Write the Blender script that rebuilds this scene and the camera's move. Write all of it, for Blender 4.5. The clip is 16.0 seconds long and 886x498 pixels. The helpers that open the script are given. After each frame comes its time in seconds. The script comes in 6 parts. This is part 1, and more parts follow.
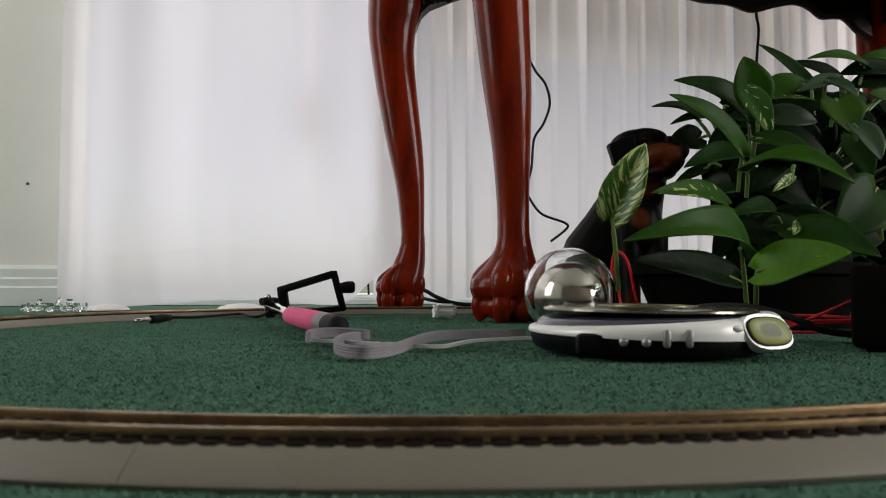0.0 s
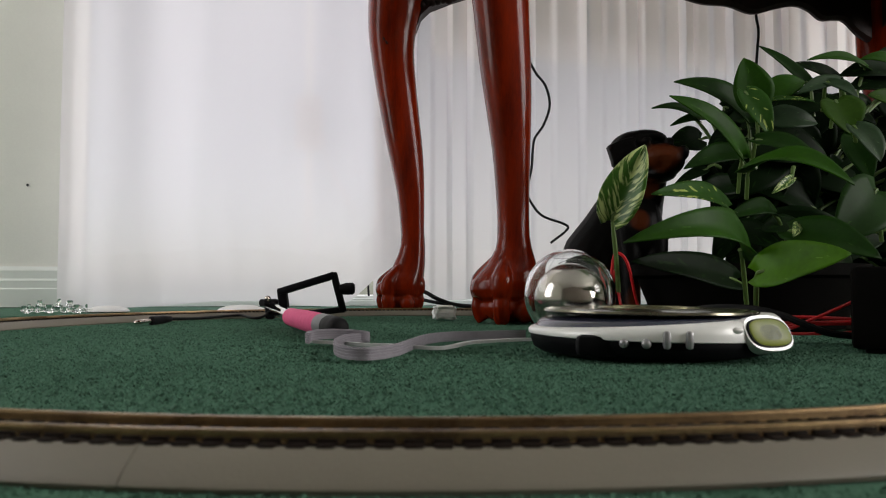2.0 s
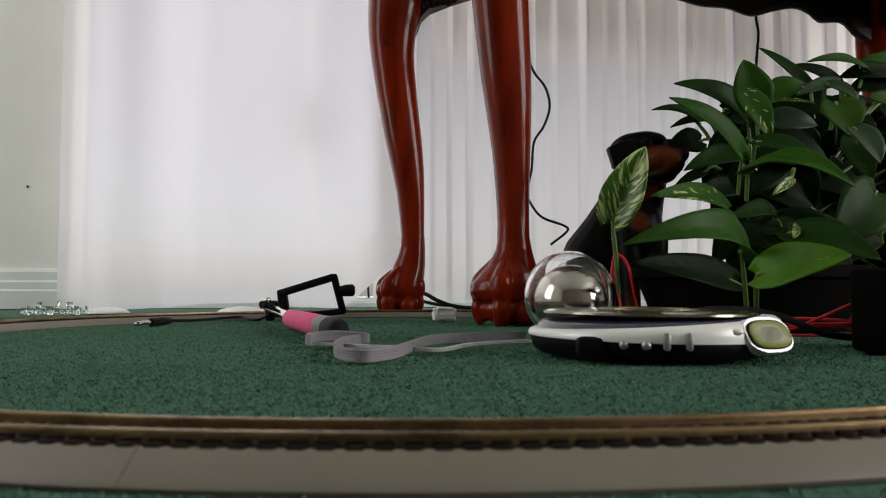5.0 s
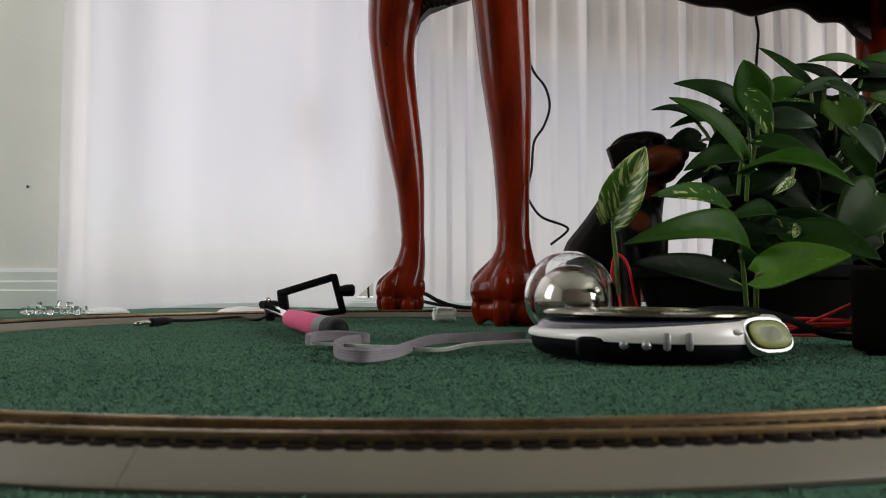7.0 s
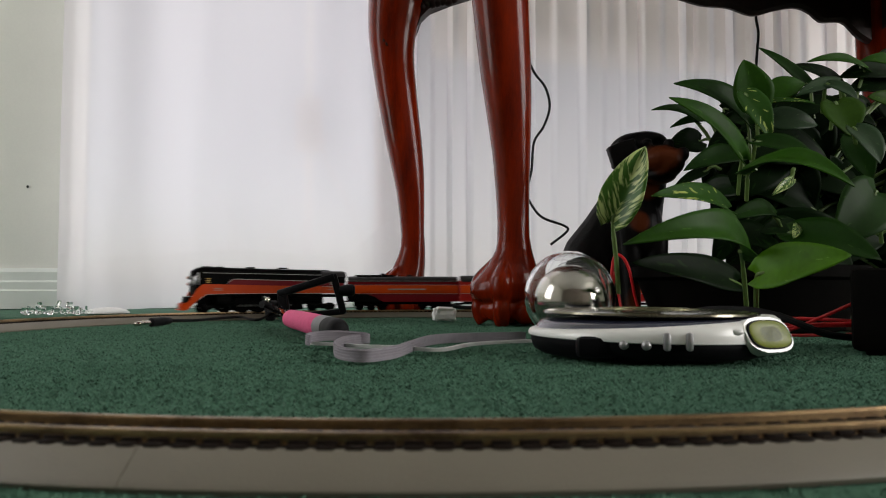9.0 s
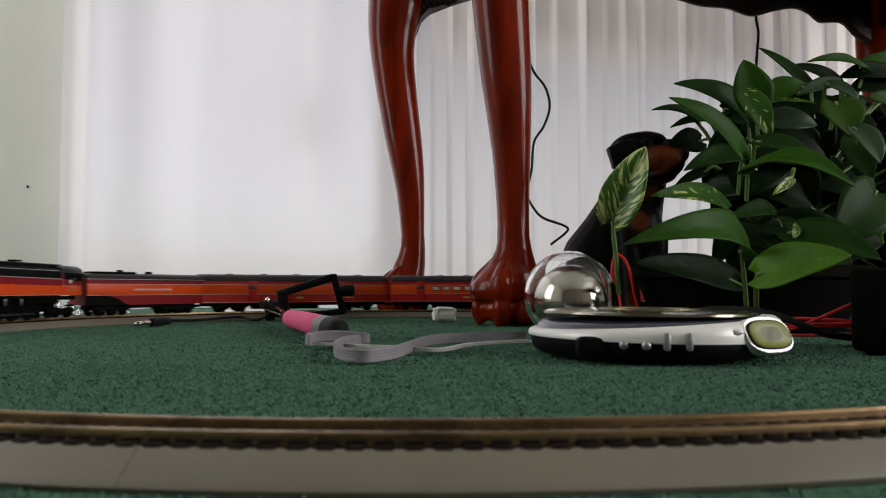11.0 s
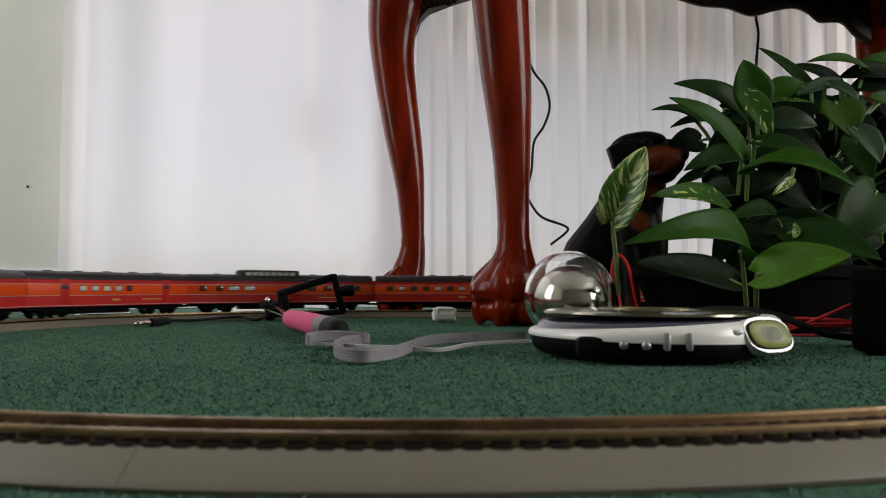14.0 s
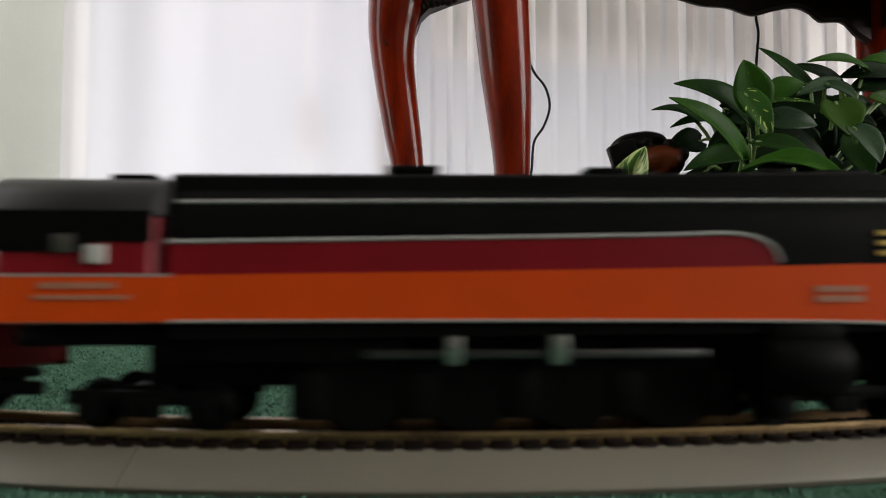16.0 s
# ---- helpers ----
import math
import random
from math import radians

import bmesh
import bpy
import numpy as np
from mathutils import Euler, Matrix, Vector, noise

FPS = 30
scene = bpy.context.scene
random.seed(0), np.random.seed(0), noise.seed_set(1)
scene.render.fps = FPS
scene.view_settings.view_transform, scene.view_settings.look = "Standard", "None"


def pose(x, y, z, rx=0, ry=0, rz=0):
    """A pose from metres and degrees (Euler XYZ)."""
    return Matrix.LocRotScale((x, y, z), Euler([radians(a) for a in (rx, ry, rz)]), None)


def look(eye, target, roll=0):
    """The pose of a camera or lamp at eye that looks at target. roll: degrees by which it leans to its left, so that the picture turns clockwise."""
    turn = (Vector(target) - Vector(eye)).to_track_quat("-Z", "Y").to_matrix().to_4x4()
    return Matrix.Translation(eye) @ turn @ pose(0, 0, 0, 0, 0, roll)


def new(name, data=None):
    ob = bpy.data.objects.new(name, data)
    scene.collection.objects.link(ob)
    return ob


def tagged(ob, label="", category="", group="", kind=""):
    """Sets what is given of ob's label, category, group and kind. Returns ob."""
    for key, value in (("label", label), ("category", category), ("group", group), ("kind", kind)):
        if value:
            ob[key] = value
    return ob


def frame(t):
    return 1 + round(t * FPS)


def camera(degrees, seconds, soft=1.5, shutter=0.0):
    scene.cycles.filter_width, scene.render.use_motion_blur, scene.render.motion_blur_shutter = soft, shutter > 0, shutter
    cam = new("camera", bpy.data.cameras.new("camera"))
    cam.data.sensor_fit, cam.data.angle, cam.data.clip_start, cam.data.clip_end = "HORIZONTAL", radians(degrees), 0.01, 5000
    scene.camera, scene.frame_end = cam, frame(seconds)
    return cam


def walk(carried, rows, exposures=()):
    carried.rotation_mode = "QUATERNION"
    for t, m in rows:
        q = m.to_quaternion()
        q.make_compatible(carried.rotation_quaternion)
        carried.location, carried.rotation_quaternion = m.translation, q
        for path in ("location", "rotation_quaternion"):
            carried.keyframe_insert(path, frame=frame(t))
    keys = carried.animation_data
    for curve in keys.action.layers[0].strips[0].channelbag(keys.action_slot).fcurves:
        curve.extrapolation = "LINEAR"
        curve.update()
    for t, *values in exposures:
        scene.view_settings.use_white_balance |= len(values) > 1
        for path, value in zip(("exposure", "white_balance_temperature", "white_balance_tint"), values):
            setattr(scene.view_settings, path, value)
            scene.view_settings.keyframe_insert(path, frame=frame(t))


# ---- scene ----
cam = camera(60.6, 16.0, soft=1.05, shutter=0.7)
cam.data.dof.use_dof, cam.data.dof.focus_distance, cam.data.dof.aperture_fstop = True, 0.88, 27
EYE = 0.0401
walk(cam, [(t, pose(0, 0, EYE, 90 + p, 0, 0)) for t, p in (
    (0.0, 2.735), (1.4, 2.735), (1.7, 2.765), (2.0, 2.845), (2.3, 2.90), (2.6, 2.905),
    (3.0, 2.91), (3.3, 2.965), (3.6, 2.97), (8.0, 2.97), (16.0, 2.97))],
    exposures=[(0.0, 0.0), (14.4, 0.0), (15.2, 0.06), (16.0, 0.27)])

# ---- plan: the loop of track, the wall behind the curtain ----
XC, YN, YF, RAD = -0.0098, 0.5908, 0.6704, 0.419     # two half circles, joined by short straights
ARC, GAP = math.pi * RAD, YF - YN
RAIL = 0.0095                               # rail top over the carpet
ALPHA = radians(10.8)                       # turn of the curtain wall
WX, WY = math.cos(ALPHA), math.sin(ALPHA)
BX0, BX1, BY0 = -2.2, 3.9, -2.4             # room


def wall_point(u, off, z):
    """A point u metres along the curtain wall, off metres before it."""
    return Vector((u * WX + off * WY, 1.66 + u * WY - off * WX, z))


# ---- light ----
world = bpy.data.worlds.new("world")
scene.world = world
world.use_nodes = True
wn = world.node_tree.nodes
sky = wn.new("ShaderNodeTexSky")
sky.sky_type, sky.sun_disc = "NISHITA", False
sky.sun_elevation, sky.sun_rotation = radians(42), radians(200)
world.node_tree.links.new(sky.outputs[0], wn["Background"].inputs[0])
wn["Background"].inputs[1].default_value = 0.1


def area_light(name, eye, target, sx, sy, watts, col):
    l = bpy.data.lights.new(name, "AREA")
    l.shape, l.size, l.size_y, l.energy, l.color = "RECTANGLE", sx, sy, watts, col
    ob = new(name, l)
    ob.matrix_world = look(eye, target)
    return ob


# the glazed door behind the sheers, an added fill from the west and a window in the east wall
area_light("door_daylight", wall_point(1.119, -0.10, 1.12), wall_point(1.119, 1.0, 1.12), 3.76, 2.16, 51, (1.0, 0.935, 0.955))
area_light("west_window_daylight", (BX0 + 0.02, 0.40, 1.1), (0.5, 0.40, 1.1), 1.0, 1.6, 24, (1.0, 0.96, 0.93))
area_light("east_window_daylight", (BX1 - 0.02, -0.85, 1.25), (0.0, 0.1, 0.2), 1.6, 1.8, 114, (1.0, 0.955, 0.92))


# ---- materials ----
def surf(name, col, rough=0.5, metal=0.0, var=0.12, scale=30.0, bump=0.0, bscale=400.0, coat=0.0, col2=None, spec=0.5,
         stretch=(1, 1, 1), trans=0.0):
    """A surface with a coarse and a fine change of tone, and a fine relief."""
    m = bpy.data.materials.new(name)
    m.use_nodes = True
    n, l = m.node_tree.nodes, m.node_tree.links
    b = n["Principled BSDF"]
    tc, mp = n.new("ShaderNodeTexCoord"), n.new("ShaderNodeMapping")
    mp.inputs["Scale"].default_value = stretch
    l.new(tc.outputs["Object"], mp.inputs[0])
    big, fine = n.new("ShaderNodeTexNoise"), n.new("ShaderNodeTexNoise")
    big.inputs["Scale"].default_value, big.inputs["Detail"].default_value = scale, 4
    fine.inputs["Scale"].default_value, fine.inputs["Detail"].default_value = bscale, 2
    for q in (big, fine):
        l.new(mp.outputs[0], q.inputs["Vector"])
    mix = n.new("ShaderNodeMix")
    mix.data_type = "RGBA"
    c2 = col2 or tuple(c * (1 - var * 1.6) for c in col)
    mix.inputs[6].default_value, mix.inputs[7].default_value = (*col, 1), (*c2, 1)
    add = n.new("ShaderNodeMath")
    add.operation = "MULTIPLY_ADD"
    add.inputs[1].default_value = 0.35
    l.new(fine.outputs[0], add.inputs[0])
    l.new(big.outputs[0], add.inputs[2])
    ramp = n.new("ShaderNodeMapRange")
    ramp.inputs[1].default_value, ramp.inputs[2].default_value = 0.45, 0.95
    l.new(add.outputs[0], ramp.inputs[0])
    l.new(ramp.outputs[0], mix.inputs[0])
    l.new(mix.outputs[2], b.inputs["Base Color"])
    rr = n.new("ShaderNodeMapRange")
    rr.inputs[3].default_value, rr.inputs[4].default_value = rough * 0.88, min(1, rough * 1.15)
    l.new(big.outputs[0], rr.inputs[0])
    l.new(rr.outputs[0], b.inputs["Roughness"])
    b.inputs["Metallic"].default_value = metal
    b.inputs["Coat Weight"].default_value, b.inputs["Coat Roughness"].default_value = coat, 0.05
    b.inputs["Specular IOR Level"].default_value = spec
    b.inputs["Transmission Weight"].default_value = trans
    if bump:
        bp = n.new("ShaderNodeBump")
        bp.inputs["Strength"].default_value, bp.inputs["Distance"].default_value = bump, 0.001
        l.new(fine.outputs[0], bp.inputs["Height"])
        l.new(bp.outputs[0], b.inputs["Normal"])
    return m


M_WALL = surf("wall_paint", (0.84, 0.84, 0.78), 0.7, var=0.05, scale=6, bump=0.15, bscale=250)
# dark tone for the unseen wall behind the camera, to cut bounced light
M_BACKWALL = surf("bounce_cutting_wall", (0.20, 0.17, 0.145), 0.7, var=0.06, scale=6, bump=0.15, bscale=250)
M_CEIL = surf("ceiling_paint", (0.8, 0.79, 0.77), 0.8, var=0.05, scale=4, bump=0.2, bscale=120)
M_TRIM = surf("trim_paint", (0.74, 0.78, 0.74), 0.35, var=0.05, scale=12)
M_CARPET = surf("carpet", (0.066, 0.140, 0.096), 0.95, var=0.3, scale=170, bump=0.3, bscale=600, col2=(0.014, 0.036, 0.024), spec=0.08)
M_CARPET.node_tree.nodes["Map Range"].inputs[1].default_value, M_CARPET.node_tree.nodes["Map Range"].inputs[2].default_value = 0.72, 0.96   # sparse dark flecks
M_BED = surf("roadbed_plastic", (0.160, 0.142, 0.108), 0.5, var=0.08, scale=25, bump=0.12, bscale=1500)
M_TIE = surf("tie_plastic", (0.012, 0.008, 0.006), 0.6, var=0.2, scale=200, bump=0.2, bscale=2500, spec=0.05)
M_RAIL = surf("brass_rail", (0.46, 0.32, 0.165), 0.36, 1.0, var=0.35, scale=60, bump=0.1, bscale=900, col2=(0.15, 0.095, 0.055))
M_WOOD = surf("mahogany", (0.190, 0.0130, 0.0010), 0.15, var=0.3, scale=16, bump=0.03, bscale=160, spec=0.15, col2=(0.055, 0.004, 0.001),
              stretch=(3, 3, 0.5))
# the table's mahogany again, with the shade under its top put into the colour
M_SHADEDWOOD = surf("shaded_mahogany", (0.016, 0.004, 0.003), 0.5, var=0.3, scale=18, spec=0.15, bump=0.03, bscale=200, stretch=(3, 3, 0.6))
M_BLACK = surf("black_plastic", (0.004, 0.004, 0.005), 0.5, var=0.15, scale=80, bump=0.05, bscale=900, spec=0.08)
M_RUBBER = surf("black_rubber", (0.008, 0.008, 0.009), 0.6, var=0.15, scale=90, spec=0.15)
M_SILVER = surf("silver_plastic", (0.76, 0.76, 0.74), 0.32, 0.1, var=0.06, scale=60, bump=0.03, bscale=3000)
M_CORE = surf("dim_chrome", (0.50, 0.465, 0.43), 0.13, 1.0, var=0.12, scale=60)
M_CHROME = surf("chrome", (0.60, 0.55, 0.49), 0.05, 1.0, var=0.05, scale=40)
M_GREYBTN = surf("grey_button", (0.33, 0.33, 0.34), 0.3, 0.5, var=0.05, scale=100)
M_LCD = surf("lcd_glass", (0.21, 0.24, 0.03), 0.3, var=0.15, scale=90, coat=0.05, spec=0.2, col2=(0.13, 0.16, 0.02))
M_LCDDARK = surf("lcd_dark", (0.115, 0.138, 0.018), 0.3, var=0.1, scale=90, coat=0.05, spec=0.2)
M_NAVY = surf("dark_blue_plastic", (0.025, 0.028, 0.05), 0.25, var=0.1, scale=60, coat=0.4)
M_PALEORANGE = surf("pale_orange_lettering", (0.40, 0.16, 0.10), 0.5, var=0.1, scale=200)
M_OLIVE = surf("olive_ring", (0.16, 0.15, 0.08), 0.25, 0.7, var=0.1, scale=100)
M_RIB = surf("strap_rib", (0.30, 0.28, 0.31), 0.85, var=0.1, scale=200, spec=0.1)
M_LID = surf("mirror_lid", (0.22, 0.205, 0.14), 0.2, 0.7, var=0.5, scale=45, coat=0.3)
M_PINK = surf("pink_foam", (0.72, 0.12, 0.26), 0.8, var=0.1, scale=120, bump=0.5, bscale=1800, spec=0.2)
M_FOAMGREY = surf("grey_ring", (0.17, 0.17, 0.18), 0.5, var=0.1, scale=100)
M_STRAP = surf("grey_ribbon", (0.27, 0.25, 0.28), 0.8, var=0.12, scale=150, bump=0.5, bscale=2200, spec=0.15)
M_STRAPEDGE = surf("pale_cord", (0.60, 0.60, 0.60), 0.8, var=0.1, scale=150, bump=0.4, bscale=2000)
M_PAPER = surf("white_paper", (0.8, 0.8, 0.79), 0.7, var=0.05, scale=60, bump=0.1, bscale=600)
M_RED = surf("red_wire", (0.55, 0.012, 0.018), 0.35, var=0.1, scale=100)
M_ORANGE = surf("orange_paint", (0.62, 0.062, 0.003), 0.42, var=0.08, scale=60, bump=0.02, bscale=1200, spec=0.2)
M_CRIMSON = surf("crimson_paint", (0.42, 0.014, 0.011), 0.42, var=0.1, scale=60, bump=0.02, bscale=1200, spec=0.25)
M_MAROON = surf("maroon_paint", (0.20, 0.004, 0.010), 0.42, var=0.1, scale=60, spec=0.2)
M_LOCO = surf("loco_black", (0.004, 0.004, 0.004), 0.55, var=0.2, scale=90, bump=0.08, bscale=1600, spec=0.035)
M_ROOF = surf("roof_grey", (0.015, 0.014, 0.014), 0.5, var=0.15, scale=60, bump=0.06, bscale=1500, spec=0.3)
M_LINE = surf("silver_line", (0.40, 0.39, 0.38), 0.4, 0.4, var=0.05, scale=90)
M_DARKSTEEL = surf("dark_rod", (0.10, 0.10, 0.10), 0.4, 1.0, var=0.2, scale=150)
M_STEEL = surf("steel_rod", (0.45, 0.44, 0.43), 0.28, 1.0, var=0.1, scale=150)
# the headlights' warm glow is put into this lens colour
M_AMBER = surf("warm_glow_lens", (0.55, 0.16, 0.05), 0.25, var=0.1, scale=100)
M_SMOKEBOX = surf("smokebox_silver", (0.42, 0.42, 0.43), 0.40, 0.85, var=0.1, scale=120)
M_PANE = surf("carriage_window", (0.05, 0.045, 0.04), 0.12, var=0.3, scale=300, coat=0.5)
# bright panes: the light in them is put into the pane colour
M_PALEPANE = surf("light_painted_window", (0.55, 0.53, 0.50), 0.2, var=0.2, scale=200, coat=0.4)
M_GOLD = surf("gold_lettering", (0.55, 0.38, 0.10), 0.4, 0.6, var=0.1, scale=200)
M_STEM = surf("plant_stem", (0.10, 0.17, 0.035), 0.45, var=0.2, scale=90)
M_POT = surf("near_black", (0.004, 0.0036, 0.0032), 0.7, var=0.2, scale=40, bump=0.1, bscale=500, spec=0.02)
M_SOIL = surf("soil", (0.03, 0.02, 0.013), 0.95, var=0.4, scale=120, bump=0.9, bscale=500)
M_OUTLET = surf("outlet_plate_grey", (0.34, 0.34, 0.36), 0.4, var=0.05, scale=60)
M_SLOT = surf("outlet_slot", (0.02, 0.02, 0.02), 0.5)


def glass_material(name, col, rough, ior):
    m = bpy.data.materials.new(name)
    m.use_nodes = True
    b = m.node_tree.nodes["Principled BSDF"]
    b.inputs["Base Color"].default_value = (*col, 1)
    b.inputs["Transmission Weight"].default_value, b.inputs["Roughness"].default_value, b.inputs["IOR"].default_value = 1.0, rough, ior
    return m


M_GLASS = glass_material("clear_acrylic", (0.97, 0.98, 0.97), 0.0, 1.3)


def leaf_material(name, green, pale, amount, gloss=0.5):
    """Leaf green along the veins, with streaks of a paler tone."""
    m = surf(name, green, 0.38 if gloss > 0.3 else 0.5, var=0.3, scale=22, bump=0.12, bscale=260, spec=gloss)
    n, l = m.node_tree.nodes, m.node_tree.links
    b = n["Principled BSDF"]
    src = b.inputs["Base Color"].links[0].from_socket
    uv = n.new("ShaderNodeUVMap")
    mp = n.new("ShaderNodeMapping")
    mp.inputs["Scale"].default_value = (16.0, 3.4, 1)
    mp.inputs["Rotation"].default_value = (0, 0, 0.12)
    l.new(uv.outputs[0], mp.inputs[0])
    tx = n.new("ShaderNodeTexNoise")
    tx.inputs["Scale"].default_value, tx.inputs["Detail"].default_value, tx.inputs["Distortion"].default_value = 1.0, 4, 0.4
    l.new(mp.outputs[0], tx.inputs["Vector"])
    lo, both = n.new("ShaderNodeTexNoise"), n.new("ShaderNodeMath")
    lo.inputs["Scale"].default_value, lo.inputs["Detail"].default_value = 3.0, 1
    l.new(uv.outputs[0], lo.inputs["Vector"])
    both.operation = "MULTIPLY_ADD"
    both.inputs[1].default_value, both.inputs[2].default_value = 0.9, -0.45
    l.new(lo.outputs[0], both.inputs[0])
    tot = n.new("ShaderNodeMath")
    l.new(both.outputs[0], tot.inputs[0])
    l.new(tx.outputs[0], tot.inputs[1])
    rg = n.new("ShaderNodeMapRange")
    rg.inputs[1].default_value, rg.inputs[2].default_value = 0.62 - amount, 0.70 - amount * 0.8
    l.new(tot.outputs[0], rg.inputs[0])
    mix = n.new("ShaderNodeMix")
    mix.data_type = "RGBA"
    l.new(rg.outputs[0], mix.inputs[0])
    l.new(src, mix.inputs[6])
    mix.inputs[7].default_value = (*pale, 1)
    l.new(mix.outputs[2], b.inputs["Base Color"])
    tr = n.new("ShaderNodeBsdfTranslucent")
    l.new(mix.outputs[2], tr.inputs[0])
    ms = n.new("ShaderNodeMixShader")
    ms.inputs[0].default_value = 0.16
    l.new(b.outputs[0], ms.inputs[1])
    l.new(tr.outputs[0], ms.inputs[2])
    l.new(ms.outputs[0], n["Material Output"].inputs[0])
    return m


M_LEAF = leaf_material("pothos_leaf", (0.011, 0.045, 0.003), (0.03, 0.08, 0.010), -0.13, 0.12)
# leaf green with the shade inside the plant put into it
M_LEAFSHADE = leaf_material("shaded_pothos_leaf", (0.0035, 0.014, 0.002), (0.010, 0.030, 0.005), 0.0, 0.08)
M_LEAFLIGHT = leaf_material("yellow_green_leaf", (0.075, 0.205, 0.005), (0.13, 0.27, 0.03), -0.12, 0.2)
M_LEAFMID = leaf_material("mid_green_leaf", (0.024, 0.088, 0.003), (0.05, 0.14, 0.012), -0.13, 0.14)
M_LEAFOLIVE = leaf_material("olive_pothos_leaf", (0.034, 0.085, 0.006), (0.06, 0.13, 0.015), -0.10, 0.1)
# the greyish sheen on these leaves is put into the green
M_LEAFSHEEN = leaf_material("sheen_pothos_leaf", (0.016, 0.050, 0.013), (0.04, 0.09, 0.03), -0.06, 0.3)
M_LEAFSTREAK = leaf_material("streaked_pothos_leaf", (0.026, 0.090, 0.008), (0.40, 0.48, 0.12), 0.0, 0.15)
M_LEAFVAR = leaf_material("variegated_leaf", (0.050, 0.150, 0.012), (0.55, 0.64, 0.26), 0.15, 0.35)


def sheer_material(name, through_light, gaps):
    m = bpy.data.materials.new(name)
    m.use_nodes = True
    n, l = m.node_tree.nodes, m.node_tree.links
    tc = n.new("ShaderNodeTexCoord")
    wv = n.new("ShaderNodeTexNoise")
    wv.inputs["Scale"].default_value, wv.inputs["Detail"].default_value = 700, 2
    soft = n.new("ShaderNodeTexNoise")
    soft.inputs["Scale"].default_value = 3.0
    l.new(tc.outputs["Object"], wv.inputs["Vector"])
    l.new(tc.outputs["Object"], soft.inputs["Vector"])
    cr = n.new("ShaderNodeMix")
    cr.data_type = "RGBA"
    cr.inputs[6].default_value, cr.inputs[7].default_value = (0.81, 0.79, 0.80, 1), (0.75, 0.73, 0.745, 1)
    l.new(soft.outputs[0], cr.inputs[0])
    d, t, x = n.new("ShaderNodeBsdfDiffuse"), n.new("ShaderNodeBsdfTranslucent"), n.new("ShaderNodeBsdfTransparent")
    bp = n.new("ShaderNodeBump")
    bp.inputs["Strength"].default_value, bp.inputs["Distance"].default_value = 0.25, 0.0006
    l.new(wv.outputs[0], bp.inputs["Height"])
    for q in (d, t):
        l.new(cr.outputs[2], q.inputs[0])
        l.new(bp.outputs[0], q.inputs["Normal"])
    a, b = n.new("ShaderNodeMixShader"), n.new("ShaderNodeMixShader")
    a.inputs[0].default_value, b.inputs[0].default_value = through_light, gaps
    l.new(d.outputs[0], a.inputs[1])
    l.new(t.outputs[0], a.inputs[2])
    l.new(a.outputs[0], b.inputs[1])
    l.new(x.outputs[0], b.inputs[2])
    l.new(b.outputs[0], n["Material Output"].inputs[0])
    return m


M_BLIND = sheer_material("blind_slat", 0.74, 0.0)
M_BLIND.node_tree.nodes["Mix"].inputs[6].default_value = (0.78, 0.73, 0.65, 1)
M_BLIND.node_tree.nodes["Mix"].inputs[7].default_value = (0.72, 0.67, 0.59, 1)
M_SHEER = sheer_material("sheer_fabric", 0.415, 0.13)
M_SHEERDENSE = sheer_material("pleated_sheer_fabric", 0.165, 0.06)


